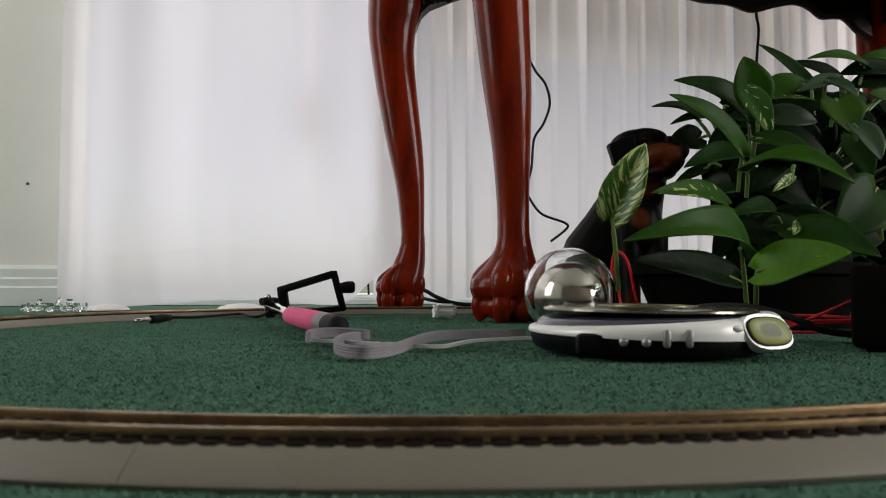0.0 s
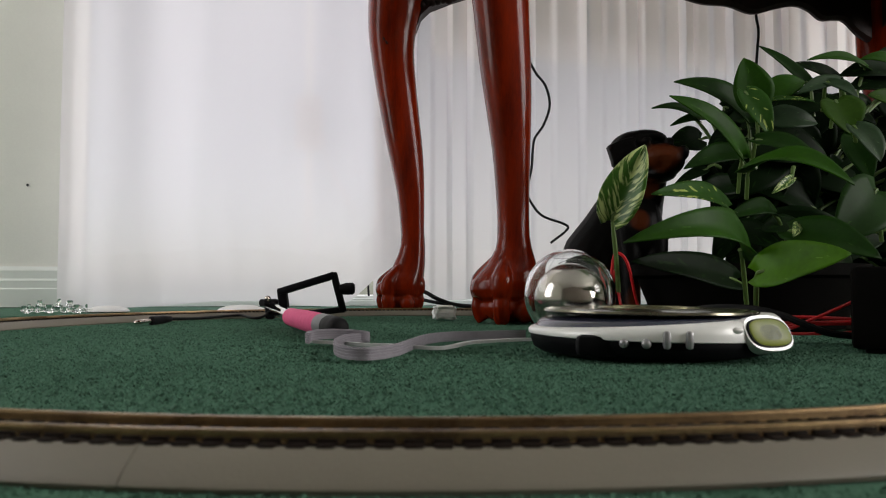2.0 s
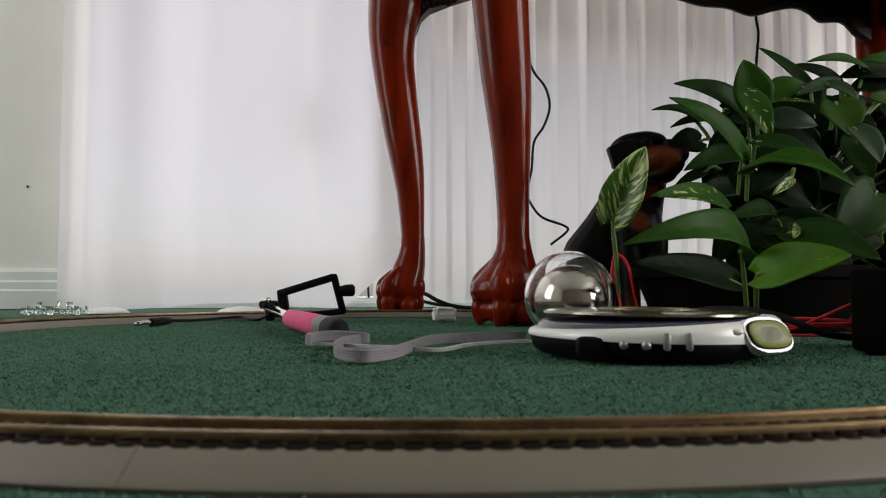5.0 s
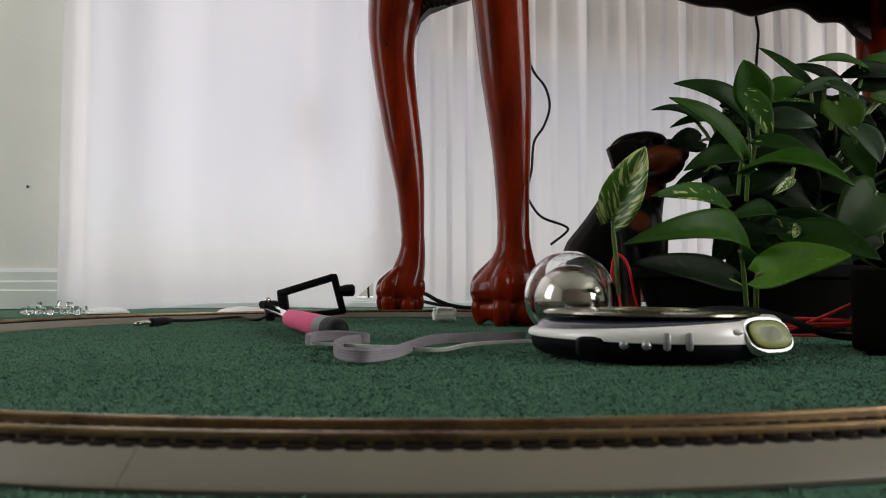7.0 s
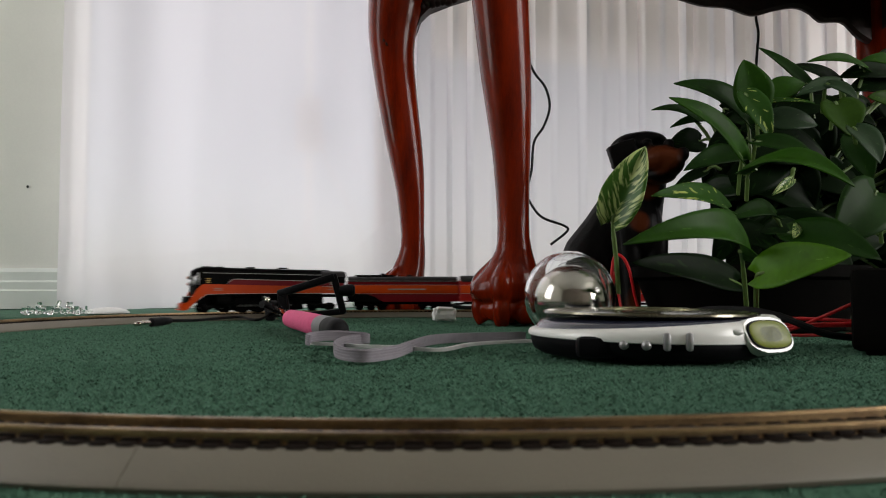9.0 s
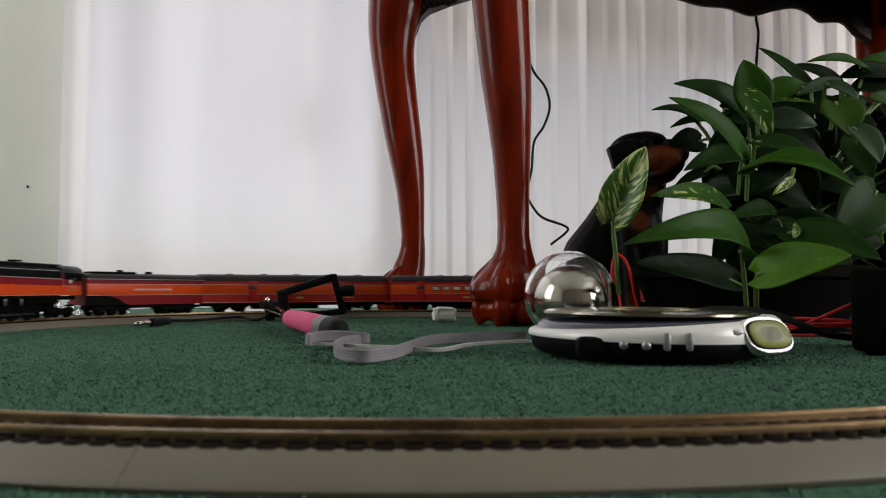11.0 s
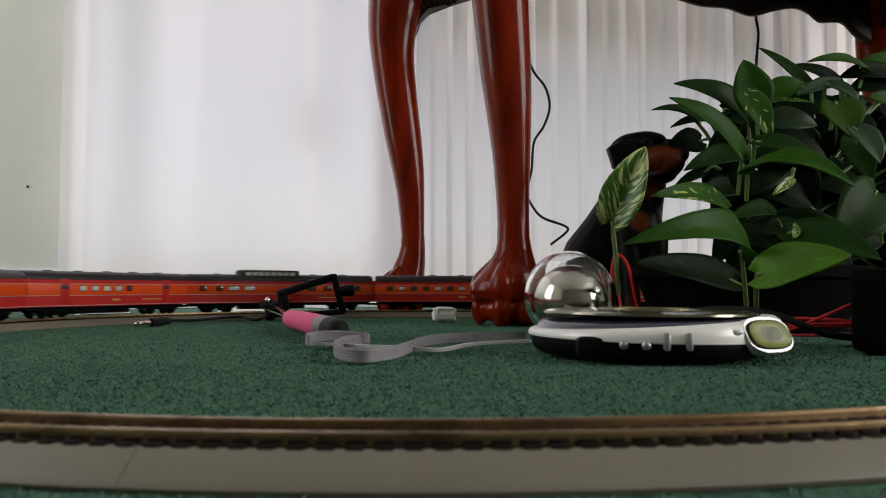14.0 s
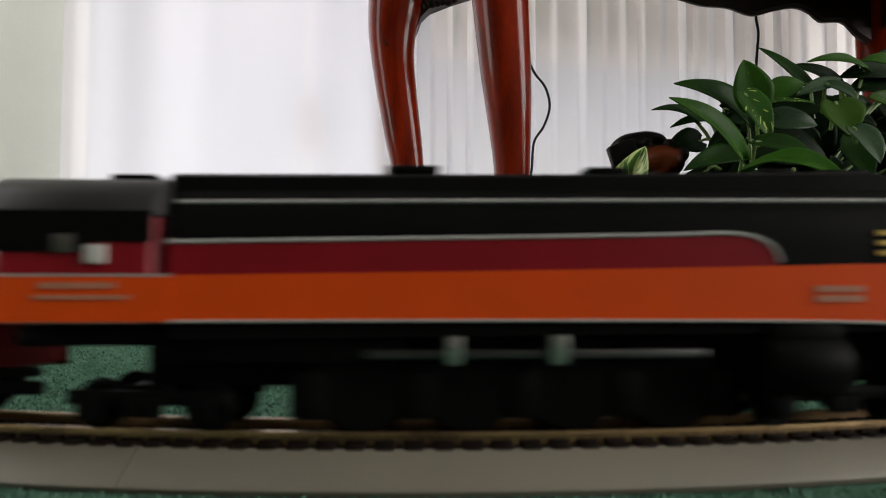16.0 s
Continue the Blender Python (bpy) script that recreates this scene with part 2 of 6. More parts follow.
# ---- mesh helpers ----
class Geo:
    """Collects points and faces of one part."""

    def __init__(self):
        self.v, self.f = [], []

    def add(self, v, f):
        k = len(self.v)
        self.v += [tuple(p) for p in v]
        self.f += [tuple(i + k for i in q) for q in f]
        return self

    def box(self, c, s, bev=0.0, m=None):
        bm = bmesh.new()
        bmesh.ops.create_cube(bm, size=1)
        for p in bm.verts:
            p.co = Vector((p.co.x * s[0], p.co.y * s[1], p.co.z * s[2]))
        if bev:
            bmesh.ops.bevel(bm, geom=bm.edges[:], offset=bev, segments=2, affect="EDGES", profile=0.5)
        for p in bm.verts:
            p.co += Vector(c)
            if m is not None:
                p.co = m @ p.co
        bm.verts.index_update()
        self.add([p.co for p in bm.verts], [[q.index for q in f.verts] for f in bm.faces])
        bm.free()
        return self

    def loft(self, rings, caps=True, closed=True):
        n = len(rings[0])
        v, f = [p for r in rings for p in r], []
        for i in range(len(rings) - 1):
            for j in range(n if closed else n - 1):
                a, b = i * n + j, i * n + (j + 1) % n
                f.append((a, b, b + n, a + n))
        if caps:
            f.append(tuple(range(n - 1, -1, -1)))
            f.append(tuple(range((len(rings) - 1) * n, len(rings) * n)))
        return self.add(v, f)

    def tube(self, pts, r, n=8, caps=True):
        pts = [Vector(p) for p in pts]
        rings, up = [], Vector((0.13, 0.21, 1)).normalized()
        for i, p in enumerate(pts):
            d = (pts[min(i + 1, len(pts) - 1)] - pts[max(i - 1, 0)]).normalized()
            a = d.cross(up)
            a = a.normalized() if a.length > 1e-4 else d.orthogonal().normalized()
            b = a.cross(d)
            up = b
            rr = float(r[min(i, len(r) - 1)]) if isinstance(r, (list, tuple)) else r
            rings.append([p + rr * (a * math.cos(2 * math.pi * k / n) + b * math.sin(2 * math.pi * k / n)) for k in range(n)])
        return self.loft(rings, caps)

    def lathe(self, prof, n=24, m=Matrix.Identity(4)):
        """prof: radius, height; about z, then turned by m."""
        rings = [[m @ Vector((max(r, 1e-5) * math.cos(2 * math.pi * k / n), max(r, 1e-5) * math.sin(2 * math.pi * k / n), z)) for k in range(n)]
                 for r, z in prof]
        return self.loft(rings, True)

    def ball(self, c, s, n=16, m=None):
        v, f = [], []
        rows = max(6, n // 2)
        rings = []
        for i in range(rows + 1):
            a = math.pi * (i + 0.02) / (rows + 0.04) - math.pi / 2
            rings.append([Vector((s[0] * math.cos(a) * math.cos(2 * math.pi * k / n), s[1] * math.cos(a) * math.sin(2 * math.pi * k / n),
                                  s[2] * math.sin(a))) for k in range(n)])
        rings = [[Vector(c) + (m @ p if m is not None else p) for p in r] for r in rings]
        return self.loft(rings, True)

    def prism(self, poly, y0, y1):
        """A polygon in x, z, pulled from y0 to y1."""
        return self.loft([[Vector((x, y0, z)) for x, z in poly], [Vector((x, y1, z)) for x, z in poly]])


def smooth_path(pts, per=6):
    """A soft curve through the points."""
    p = [Vector(q) for q in pts]
    p = [2 * p[0] - p[1]] + p + [2 * p[-1] - p[-2]]
    out = []
    for i in range(1, len(p) - 2):
        for k in range(per):
            t = k / per
            out.append(0.5 * ((2 * p[i]) + (p[i + 1] - p[i - 1]) * t + (2 * p[i - 1] - 5 * p[i] + 4 * p[i + 1] - p[i + 2]) * t * t
                              + (3 * p[i] - p[i - 1] - 3 * p[i + 1] + p[i + 2]) * t ** 3))
    return out + [p[-2]]


def mesh_of(name, g, mat, sharp=40, soft=True):
    me = bpy.data.meshes.new(name)
    me.from_pydata(g.v, [], g.f)
    bm = bmesh.new()
    bm.from_mesh(me)
    bmesh.ops.recalc_face_normals(bm, faces=bm.faces[:])
    bm.to_mesh(me)
    bm.free()
    if soft:
        me.polygons.foreach_set("use_smooth", [True] * len(me.polygons))
        me.set_sharp_from_angle(angle=radians(sharp))
    me.materials.append(mat)
    return me


def part(name, g, mat, parent=None, label="", sharp=40, at=None):
    ob = new(name, mesh_of(name, g, mat, sharp))
    if at is not None:
        ob.matrix_basis = at
    if parent is not None:
        ob.parent = parent
    return tagged(ob, label) if label else ob


def thing(name, m, label, category, group="", kind=""):
    ob = new(name)
    ob.empty_display_size = 0.01
    ob.matrix_basis = m
    return tagged(ob, label, category, group, kind)


# ---- the setting ----
def structure(name, g, mat, label="", sharp=40):
    return tagged(part(name, g, mat, None, label, sharp), kind="structure")


ground = Geo()
nx, ny = 60, 50
gx0, gx1, gy0, gy1 = BX0 - 0.2, BX1 + 0.2, BY0 - 0.2, 2.9
ground.add([(gx0 + (gx1 - gx0) * i / nx, gy0 + (gy1 - gy0) * j / ny, -0.0015) for j in range(ny + 1) for i in range(nx + 1)],
           [(j * (nx + 1) + i, j * (nx + 1) + i + 1, (j + 1) * (nx + 1) + i + 1, (j + 1) * (nx + 1) + i) for j in range(ny) for i in range(nx)])
ground.box(((gx0 + gx1) / 2, (gy0 + gy1) / 2, -0.06), (gx1 - gx0, gy1 - gy0, 0.1))
structure("floor", ground, M_CARPET, "green carpeted floor of the room")


def carpet_pile():
    """Short twisted tufts over the part of the carpet that lies before the curtain."""
    rng = np.random.default_rng(5)
    chunks = []
    for y0, y1, step in ((0.125, 0.16, 0.0017), (0.19, 0.42, 0.0019), (0.42, 0.75, 0.0027), (0.75, 1.07, 0.0036)):
        y = np.arange(y0, y1, step)
        for yy in y:
            half = 0.62 * yy + 0.02
            x = np.arange(-half, half, step)
            chunks.append(np.stack([x + rng.normal(0, step * 0.4, len(x)), yy + rng.normal(0, step * 0.4, len(x)), np.full(len(x), step)], 1))
    p = np.concatenate(chunks)
    r = np.hypot(p[:, 0] - XC, p[:, 1] - np.clip(p[:, 1], YN, YF))
    p = p[(r < RAD - 0.0202) | (r > RAD + 0.0202)]
    n = len(p)
    ang = rng.uniform(0, 2 * np.pi, n)
    hgt = rng.uniform(0.0004, 0.0008, n) * np.where(p[:, 1] < 0.17, 0.5, 1.0) * (0.75 + 0.5 * np.sin(p[:, 0] * 61 + 3 * np.sin(p[:, 1] * 43)) ** 2)
    wid = p[:, 2] * rng.uniform(0.5, 0.85, n)
    lean = rng.normal(0, 0.0010, (n, 2))
    v = np.empty((n, 4, 3))
    for k in range(3):
        a = ang + k * 2.0944
        v[:, k, 0], v[:, k, 1], v[:, k, 2] = p[:, 0] + wid * np.cos(a), p[:, 1] + wid * np.sin(a), -0.0018
    v[:, 3, 0], v[:, 3, 1], v[:, 3, 2] = p[:, 0] + lean[:, 0], p[:, 1] + lean[:, 1], hgt - 0.001
    base = np.arange(n)[:, None, None] * 4
    f = (base + np.array([[0, 1, 3], [1, 2, 3], [2, 0, 3]])[None]).reshape(-1, 3)
    me = bpy.data.meshes.new("carpet_pile")
    me.from_pydata(v.reshape(-1, 3).tolist(), [], f.tolist())
    m = M_CARPET.copy()
    m.name = "carpet_tuft"
    nn, ll = m.node_tree.nodes, m.node_tree.links
    b = nn["Principled BSDF"]
    src = b.inputs["Base Color"].links[0].from_socket
    geo, hs = nn.new("ShaderNodeNewGeometry"), nn.new("ShaderNodeHueSaturation")
    rg = nn.new("ShaderNodeMapRange")
    rg.inputs[3].default_value, rg.inputs[4].default_value = 0.93, 1.07
    ll.new(geo.outputs["Random Per Island"], rg.inputs[0])
    ll.new(rg.outputs[0], hs.inputs["Value"])
    ll.new(src, hs.inputs["Color"])
    ll.new(hs.outputs[0], b.inputs["Base Color"])
    me.materials.append(m)
    return tagged(new("carpet_pile", me), "dark green cut-pile carpet tufts", "carpet", kind="stuff")


carpet_pile()

# walls with thickness; the north and side walls have openings, the west one added for light
wall = Geo()
um, hm = (BX0 + BX1) / 2, 1.25
rot = Matrix.Translation((0, 1.66, 0)) @ Matrix.Rotation(ALPHA, 4, "Z")
for u0, u1, z0, z1 in ((-2.8, -0.762, 0, 2.5), (3.0, 4.4, 0, 2.5), (-0.762, 3.0, 0, 0.022), (-0.762, 3.0, 2.2, 2.5)):
    wall.box(((u0 + u1) / 2, 0.06, (z0 + z1) / 2), (u1 - u0, 0.12, z1 - z0), 0, rot)
structure("wall_north", wall, M_WALL, "off-white painted wall with a wide glazed opening behind the sheers")
wb = Geo()
for y0, y1, z0, z1 in ((BY0, -1.65, 0, 2.5), (-0.05, 2.8, 0, 2.5), (-1.65, -0.05, 0, 0.35), (-1.65, -0.05, 2.15, 2.5)):
    wb.box((BX1 + 0.06, (y0 + y1) / 2, (z0 + z1) / 2), (0.12, y1 - y0, z1 - z0))
structure("wall_east", wb, M_WALL, "painted side wall with a window opening")
# unseen opening, cut where the added fill light stands
we = Geo()
for y0, y1, z0, z1 in ((BY0, -0.10, 0, 2.5), (0.90, 2.0, 0, 2.5), (-0.10, 0.90, 0, 0.3), (-0.10, 0.90, 1.9, 2.5)):
    we.box((BX0 - 0.06, (y0 + y1) / 2, (z0 + z1) / 2), (0.12, y1 - y0, z1 - z0))
structure("wall_west", we, M_WALL, "painted side wall with an unseen opening added for a fill light")
structure("wall_south", Geo().box((um, BY0 - 0.06, 1.25), (BX1 - BX0 + 0.24, 0.12, 2.5)), M_BACKWALL, "unseen plain wall, darkened to throw back less light")
structure("ceiling", Geo().box((um, 0.3, 2.56), (BX1 - BX0 + 0.6, 5.8, 0.1)), M_CEIL, "white ceiling")
bb = Geo()
prof = [(0, 0.0), (0.016, 0.0), (0.016, 0.035), (0.013, 0.038), (0.013, 0.052), (0.010, 0.056), (0.009, 0.072), (0.004, 0.080), (0, 0.080)]
bb.loft([[wall_point(u, o + 0.0005, z) for o, z in prof] for u in (-2.3, -0.762)])
bb.loft([[wall_point(u, o + 0.0005, z * 0.28) for o, z in prof] for u in (-0.7615, 3.0)])
structure("baseboard", bb, M_TRIM, "pale moulded baseboard along the curtain wall", 20)


# ---- curtains ----
def curtain(name, u0, u1, off, fold, hem, mat, label):
    """A hanging sheer panel: fold(u, z) its depth, hem(u) its lower edge."""
    g = Geo()
    nu = int((u1 - u0) / 0.0042)
    zs = [0, 0.02, 0.05, 0.0985, 0.10, 0.105, 0.16, 0.25, 0.4, 0.6, 0.9, 1.4, 2.3]
    for z in zs:
        for i in range(nu + 1):
            u = u0 + (u1 - u0) * i / nu
            h = hem(u)
            zz = h + (2.3 - h) * z / 2.3
            g.v.append(tuple(wall_point(u, off + fold(u, zz) + (0.0004 if 0.02 < z < 0.1 else 0), zz)))
    w = nu + 1
    for j in range(len(zs) - 1):
        for i in range(nu):
            g.f.append((j * w + i, j * w + i + 1, (j + 1) * w + i + 1, (j + 1) * w + i))
    ob = part(name, g, mat, None, "", 60)
    return tagged(ob, label, "curtain", "window curtains")


def sm(a, b, x):
    t = min(1, max(0, (x - a) / (b - a)))
    return t * t * (3 - 2 * t)


def fold_left(u, z):
    return (0.010 * math.sin(u * 15 + 0.7) + 0.005 * math.sin(u * 37 + 1.3 * math.sin(u * 9)) + 0.004 * sm(0.35, 0.0, z) * math.sin(u * 29 + 6 * z)
            + 0.0012 * math.sin(u * 97 + 4 * z) * math.sin(u * 13 + 9 * z) + 0.006 * sm(-0.22, -0.12, u) * math.sin(u * 60 + 3 * z))


def hem_left(u):
    return 0.007 + 0.006 * math.sin(u * 16 + 2.2) + 0.075 * sm(-0.24, -0.11, u) - 0.005 * sm(-0.62, -0.66, u)


def fold_right(u, z):
    p = (u + 0.011 * math.sin(u * 11) + 0.006 * math.sin(u * 31 + 1)) / 0.047
    k = p - math.floor(p)
    saw = sm(0, 0.22, k) * (1 - k) * 1.6
    return (0.0125 + 0.006 * math.sin(math.floor(p) * 2.4)) * saw * (0.55 + 0.45 * sm(0.1, 0.8, z)) + 0.006 * math.sin(u * 7)


curtain("curtain", -0.748, -0.085, 0.115, fold_left, hem_left, M_SHEER, "white sheer curtain panel with a deep hem, nearly flat")
curtain("curtain", -0.16, 3.2, 0.075, fold_right, lambda u: 0.012 + 0.003 * math.sin(u * 21), M_SHEERDENSE, "white sheer curtain panel hanging in close pleats")

blind = thing("vertical_blind", rot @ pose(0, 0, 0), "beige vertical blind behind the pleated sheer, its slats nearly closed", "blind")
part("head_rail", Geo().box((1.49, -0.040, 2.17), (3.06, 0.03, 0.035), 0.004), M_TRIM, blind)
slat_bends = random.Random(8)
slat_mesh = mesh_of("slat", Geo().loft([[Vector((0.034 * math.cos(a), 0.007 * math.sin(a) ** 2 + o, z)) for z in (0.545, 2.155) for o in ((0.0,) if z < 1 else (0.0,))]
                                        for o, k in ((0.0, 1),) for a in [math.pi * q / 8 for q in range(9)]], False, False), M_BLIND, 60)
for k in range(50):
    sl = new("slat", slat_mesh)
    sl.matrix_basis = pose(-0.005 + 0.0605 * k, -0.032, slat_bends.uniform(-0.006, 0.006), 0, 0, slat_bends.uniform(8, 30))
    sl.parent = blind
nail = part("nail", Geo().lathe([(0.0022, 0.0), (0.0026, 0.0012), (0.0012, 0.0022), (0.0, 0.0024)], 12, rot @ pose(-0.842, -0.0005, 0.242, 90, 0, 0)), M_SLOT)
tagged(nail, "small dark nail head in the wall", "nail")

# outlet behind the sheer, on a stile added to carry it, with a cord
stile = part("door_stile", Geo().box((-0.292, 0.0, 1.111), (0.014, 0.034, 2.176), 0.003, rot), M_TRIM)
tagged(stile, "pale narrow upright added to carry the outlet plate", "door stile", kind="structure")
outlet = thing("door_lock", rot @ pose(-0.292, -0.017, 0.385), "grey outlet plate behind the sheer curtain, on an added stile", "door lock")
part("plate", Geo().box((0, -0.004, 0), (0.055, 0.008, 0.115), 0.002), M_OUTLET, outlet)
for z in (-0.026, 0.026):
    part("thumb_turn", Geo().box((0, -0.0095, z), (0.032, 0.003, 0.028), 0.001), M_SLOT, outlet, "dark outlet socket")


def wire(name, pts, r, mat, label, category="cable", per=6):
    return tagged(part(name, Geo().tube(smooth_path(pts, per), r, 8), mat), label, category)


wire("outlet_cord", [wall_point(-0.262, 0.03, 0.36), wall_point(-0.255, 0.045, 0.30), wall_point(-0.22, 0.05, 0.235), wall_point(-0.185, 0.05, 0.15),
                     wall_point(-0.17, 0.03, 0.10), wall_point(-0.165, 0.03, 0.02)], 0.0022, M_RUBBER, "dark cord hanging behind the sheer curtain")
wire("hanging_cord", [(0.15, 1.43, 0.62), (0.155, 1.42, 0.50), (0.173, 1.42, 0.45), (0.194, 1.42, 0.421), (0.202, 1.42, 0.383), (0.19, 1.42, 0.345),
                      (0.172, 1.42, 0.316), (0.167, 1.42, 0.264), (0.158, 1.42, 0.221), (0.166, 1.42, 0.198), (0.187, 1.42, 0.173), (0.229, 1.42, 0.157),
                      (0.232, 1.42, 0.146), (0.202, 1.42, 0.122)], 0.0024, M_RUBBER, "thin black cord dangling in front of the curtain")
wire("lamp_cord", [(0.631, 1.50, 0.66), (0.63, 1.5, 0.586), (0.634, 1.5, 0.551), (0.628, 1.5, 0.476), (0.62, 1.5, 0.277), (0.60, 1.5, 0.10), (0.58, 1.45, 0.003)],
     0.0026, M_RUBBER, "black cord hanging down from the table apron")
wire("floor_cable", [(-0.10, 1.36, 0.045), (-0.038, 1.33, 0.033), (-0.009, 1.31, 0.019), (0.03, 1.30, 0.008), (0.12, 1.30, 0.004), (0.3, 1.33, 0.004)],
     0.0035, M_RUBBER, "thick black cable lying by the wall")
wire("floor_cable", [(-0.05, 1.38, 0.02), (-0.01, 1.335, 0.012), (0.05, 1.33, 0.0065), (0.2, 1.345, 0.004)],
     0.003, M_RUBBER, "black cable lying by the wall")


# ---- table with cabriole legs ----
TA = math.atan2(0.40, -0.135) - math.pi / 2     # turn of the table
LEG_PROFILE = ((0.080, 0.036, -0.0175), (0.096, 0.0355, -0.0175), (0.115, 0.0350, -0.0175), (0.143, 0.0365, -0.0185), (0.19, 0.0415, -0.021), (0.236, 0.049, -0.026), (0.283, 0.0555, -0.033),
               (0.33, 0.059, -0.040), (0.376, 0.0625, -0.0465), (0.423, 0.066, -0.052), (0.46, 0.072, -0.0535), (0.495, 0.081, -0.050), (0.53, 0.086, -0.047),
               (0.60, 0.088, -0.045), (0.70, 0.088, -0.045))


def leg_mesh(lean, twist, wide):
    """A cabriole shaft; lean: which way its knee bows, twist: the turn of its ridge."""
    rings = []
    prof = smooth_path([(z, w, o) for z, w, o in LEG_PROFILE], 3)
    for z, w, o in prof:
        ring = []
        for k in range(32):
            a = 2 * math.pi * k / 32
            c, s = math.cos(a), math.sin(a)
            e = (abs(c) ** 2.7 + abs(s) ** 2.7) ** (-1 / 2.7)
            r = w / 2 * (0.20 + 0.80 * e) * 0.945 * wide
            x, y = r * c, r * s
            x, y = x * math.cos(twist) - y * math.sin(twist), x * math.sin(twist) + y * math.cos(twist)
            ring.append(Vector((x + lean[0] * (o + 0.0175), y + lean[1] * (o + 0.0175), z)))
        rings.append(ring)
    return Geo().loft(rings)


PAW_A = ((0.125, -0.0165, 0.0180, 0.0170), (0.098, -0.0172, 0.0185, 0.018), (0.083, -0.0200, 0.0210, 0.020), (0.0667, -0.0285, 0.0255, 0.025), (0.056, -0.0385, 0.0285, 0.030),
         (0.046, -0.0465, 0.0295, 0.033), (0.036, -0.0485, 0.0295, 0.033), (0.029, -0.0450, 0.0280, 0.0310), (0.025, -0.0380, 0.0250, 0.026))
PAW_B = ((0.125, -0.0195, 0.0195, 0.0180), (0.110, -0.0200, 0.0205, 0.0190), (0.095, -0.0240, 0.0208, 0.020), (0.079, -0.0310, 0.0206, 0.022), (0.0634, -0.0380, 0.0195, 0.026),
         (0.054, -0.0480, 0.0185, 0.030), (0.043, -0.0595, 0.0180, 0.033), (0.035, -0.0620, 0.0175, 0.033), (0.028, -0.0600, 0.0170, 0.030), (0.024, -0.0520, 0.0160, 0.025))


def claw_foot(paw, front):
    """A paw that hangs over a ball, with carved toes gripping it; front: where its front toe comes down."""
    g = Geo()
    rings = []
    for z, lo, hi, dep in smooth_path4(paw, 3):
        rings.append([Vector(((lo + hi) / 2 + (hi - lo) / 2 * math.cos(2 * math.pi * k / 32), dep * math.sin(2 * math.pi * k / 32), z)) for k in range(32)])
    g.loft(rings)
    z, lo, hi, dep = paw[-3]
    mid, half = (lo + hi) / 2, (hi - lo) / 2
    g.ball((mid + 0.004, -0.001, 0.017), (half * 0.80, 0.027, 0.0175), 28)
    g.ball(((front + hi) / 2 + 0.003, -0.024, 0.013), (0.0125, 0.011, 0.0130), 20)

    def toe(x, y, k):
        d = Vector((x - mid, y, 0)).normalized()
        p = Vector((x, y, 0))
        pts = [p * 0.28 + Vector((mid * 0.2, 0, 0.078)), p * 0.62 + Vector((mid * 0.1, 0, 0.063)), p * 0.93 + Vector((0, 0, 0.048)), p + Vector((0, 0, 0.036)), p - d * 0.001 + Vector((0, 0, 0.027)),
               p + d * 0.0005 + Vector((0, 0, 0.018)), p - d * 0.002 + Vector((0, 0, 0.009)), p - d * 0.006 + Vector((0, 0, 0.002))]
        g.tube(smooth_path(pts, 3), [q * k for q in np.interp(np.linspace(0, 7, 22), range(8), (0.006, 0.0090, 0.0122, 0.0115, 0.0090, 0.0096, 0.0096, 0.0088))], 12)
    toe(front, -0.029, 1.0)
    toe(lo + 0.010, 0.006, 0.9)
    toe(hi - 0.007, -0.006, 0.9)
    toe(mid, 0.029, 0.9)
    return g


def smooth_path4(rows, n):
    """Rows of four numbers, eased between."""
    t = np.linspace(0, len(rows) - 1, (len(rows) - 1) * n + 1)
    return [[float(np.interp(k, range(len(rows)), [r[c] for r in rows])) for c in range(4)] for k in t]


def knee_carving(x, y, z, n=7):
    """Carved curls beside the knee, under the apron."""
    g = Geo()
    for k in range(n):
        g.ball((x + 0.009 * k, y, z + 0.004 * abs(math.sin(k * 1.3)) + 0.0016 * k), (0.0085, 0.010, 0.0085), 10)
    return g


table = thing("carved_table", Matrix.Identity(4), "glossy mahogany table with cabriole legs and claw-and-ball feet", "table")
tdir, tback = Vector((math.cos(TA), math.sin(TA), 0)), Vector((-math.sin(TA), math.cos(TA), 0))
LEG_A, LEG_B = Vector((0.0790, 0.85, 0)), Vector((-0.0500, 1.255, 0))
LEG_C, LEG_D = LEG_A + tdir * 1.10, LEG_B + tdir * 1.015
for c, lean, tw, wk, paw, fx in ((LEG_A, (0.55, 0.5), 0.31, 1.04, PAW_A, -0.016), (LEG_B, (1.0, -0.15), 0.31, 1.12, PAW_B, -0.040), (LEG_C, (-0.7, 0.6), 0.8, 1.04, PAW_A, -0.016), (LEG_D, (-0.7, -0.6), 0.8, 1.04, PAW_A, -0.016)):
    leg = part("leg", leg_mesh(lean, tw, wk), M_WOOD, table, "", 60, Matrix.Translation(c))
    foot = claw_foot(paw, fx)
    ob = part("claw_foot", foot, M_WOOD, leg, "carved claw-and-ball foot", 80)
    rm = ob.modifiers.new("fuse", "REMESH")
    rm.mode, rm.voxel_size, rm.use_smooth_shade = "VOXEL", 0.0016, True
    so = ob.modifiers.new("smooth", "SMOOTH")
    so.factor, so.iterations = 0.5, 4
part("knee_carving", knee_carving(-0.036, 1.250, 0.512), M_SHADEDWOOD, table, "carved curls beside the knee", 60)
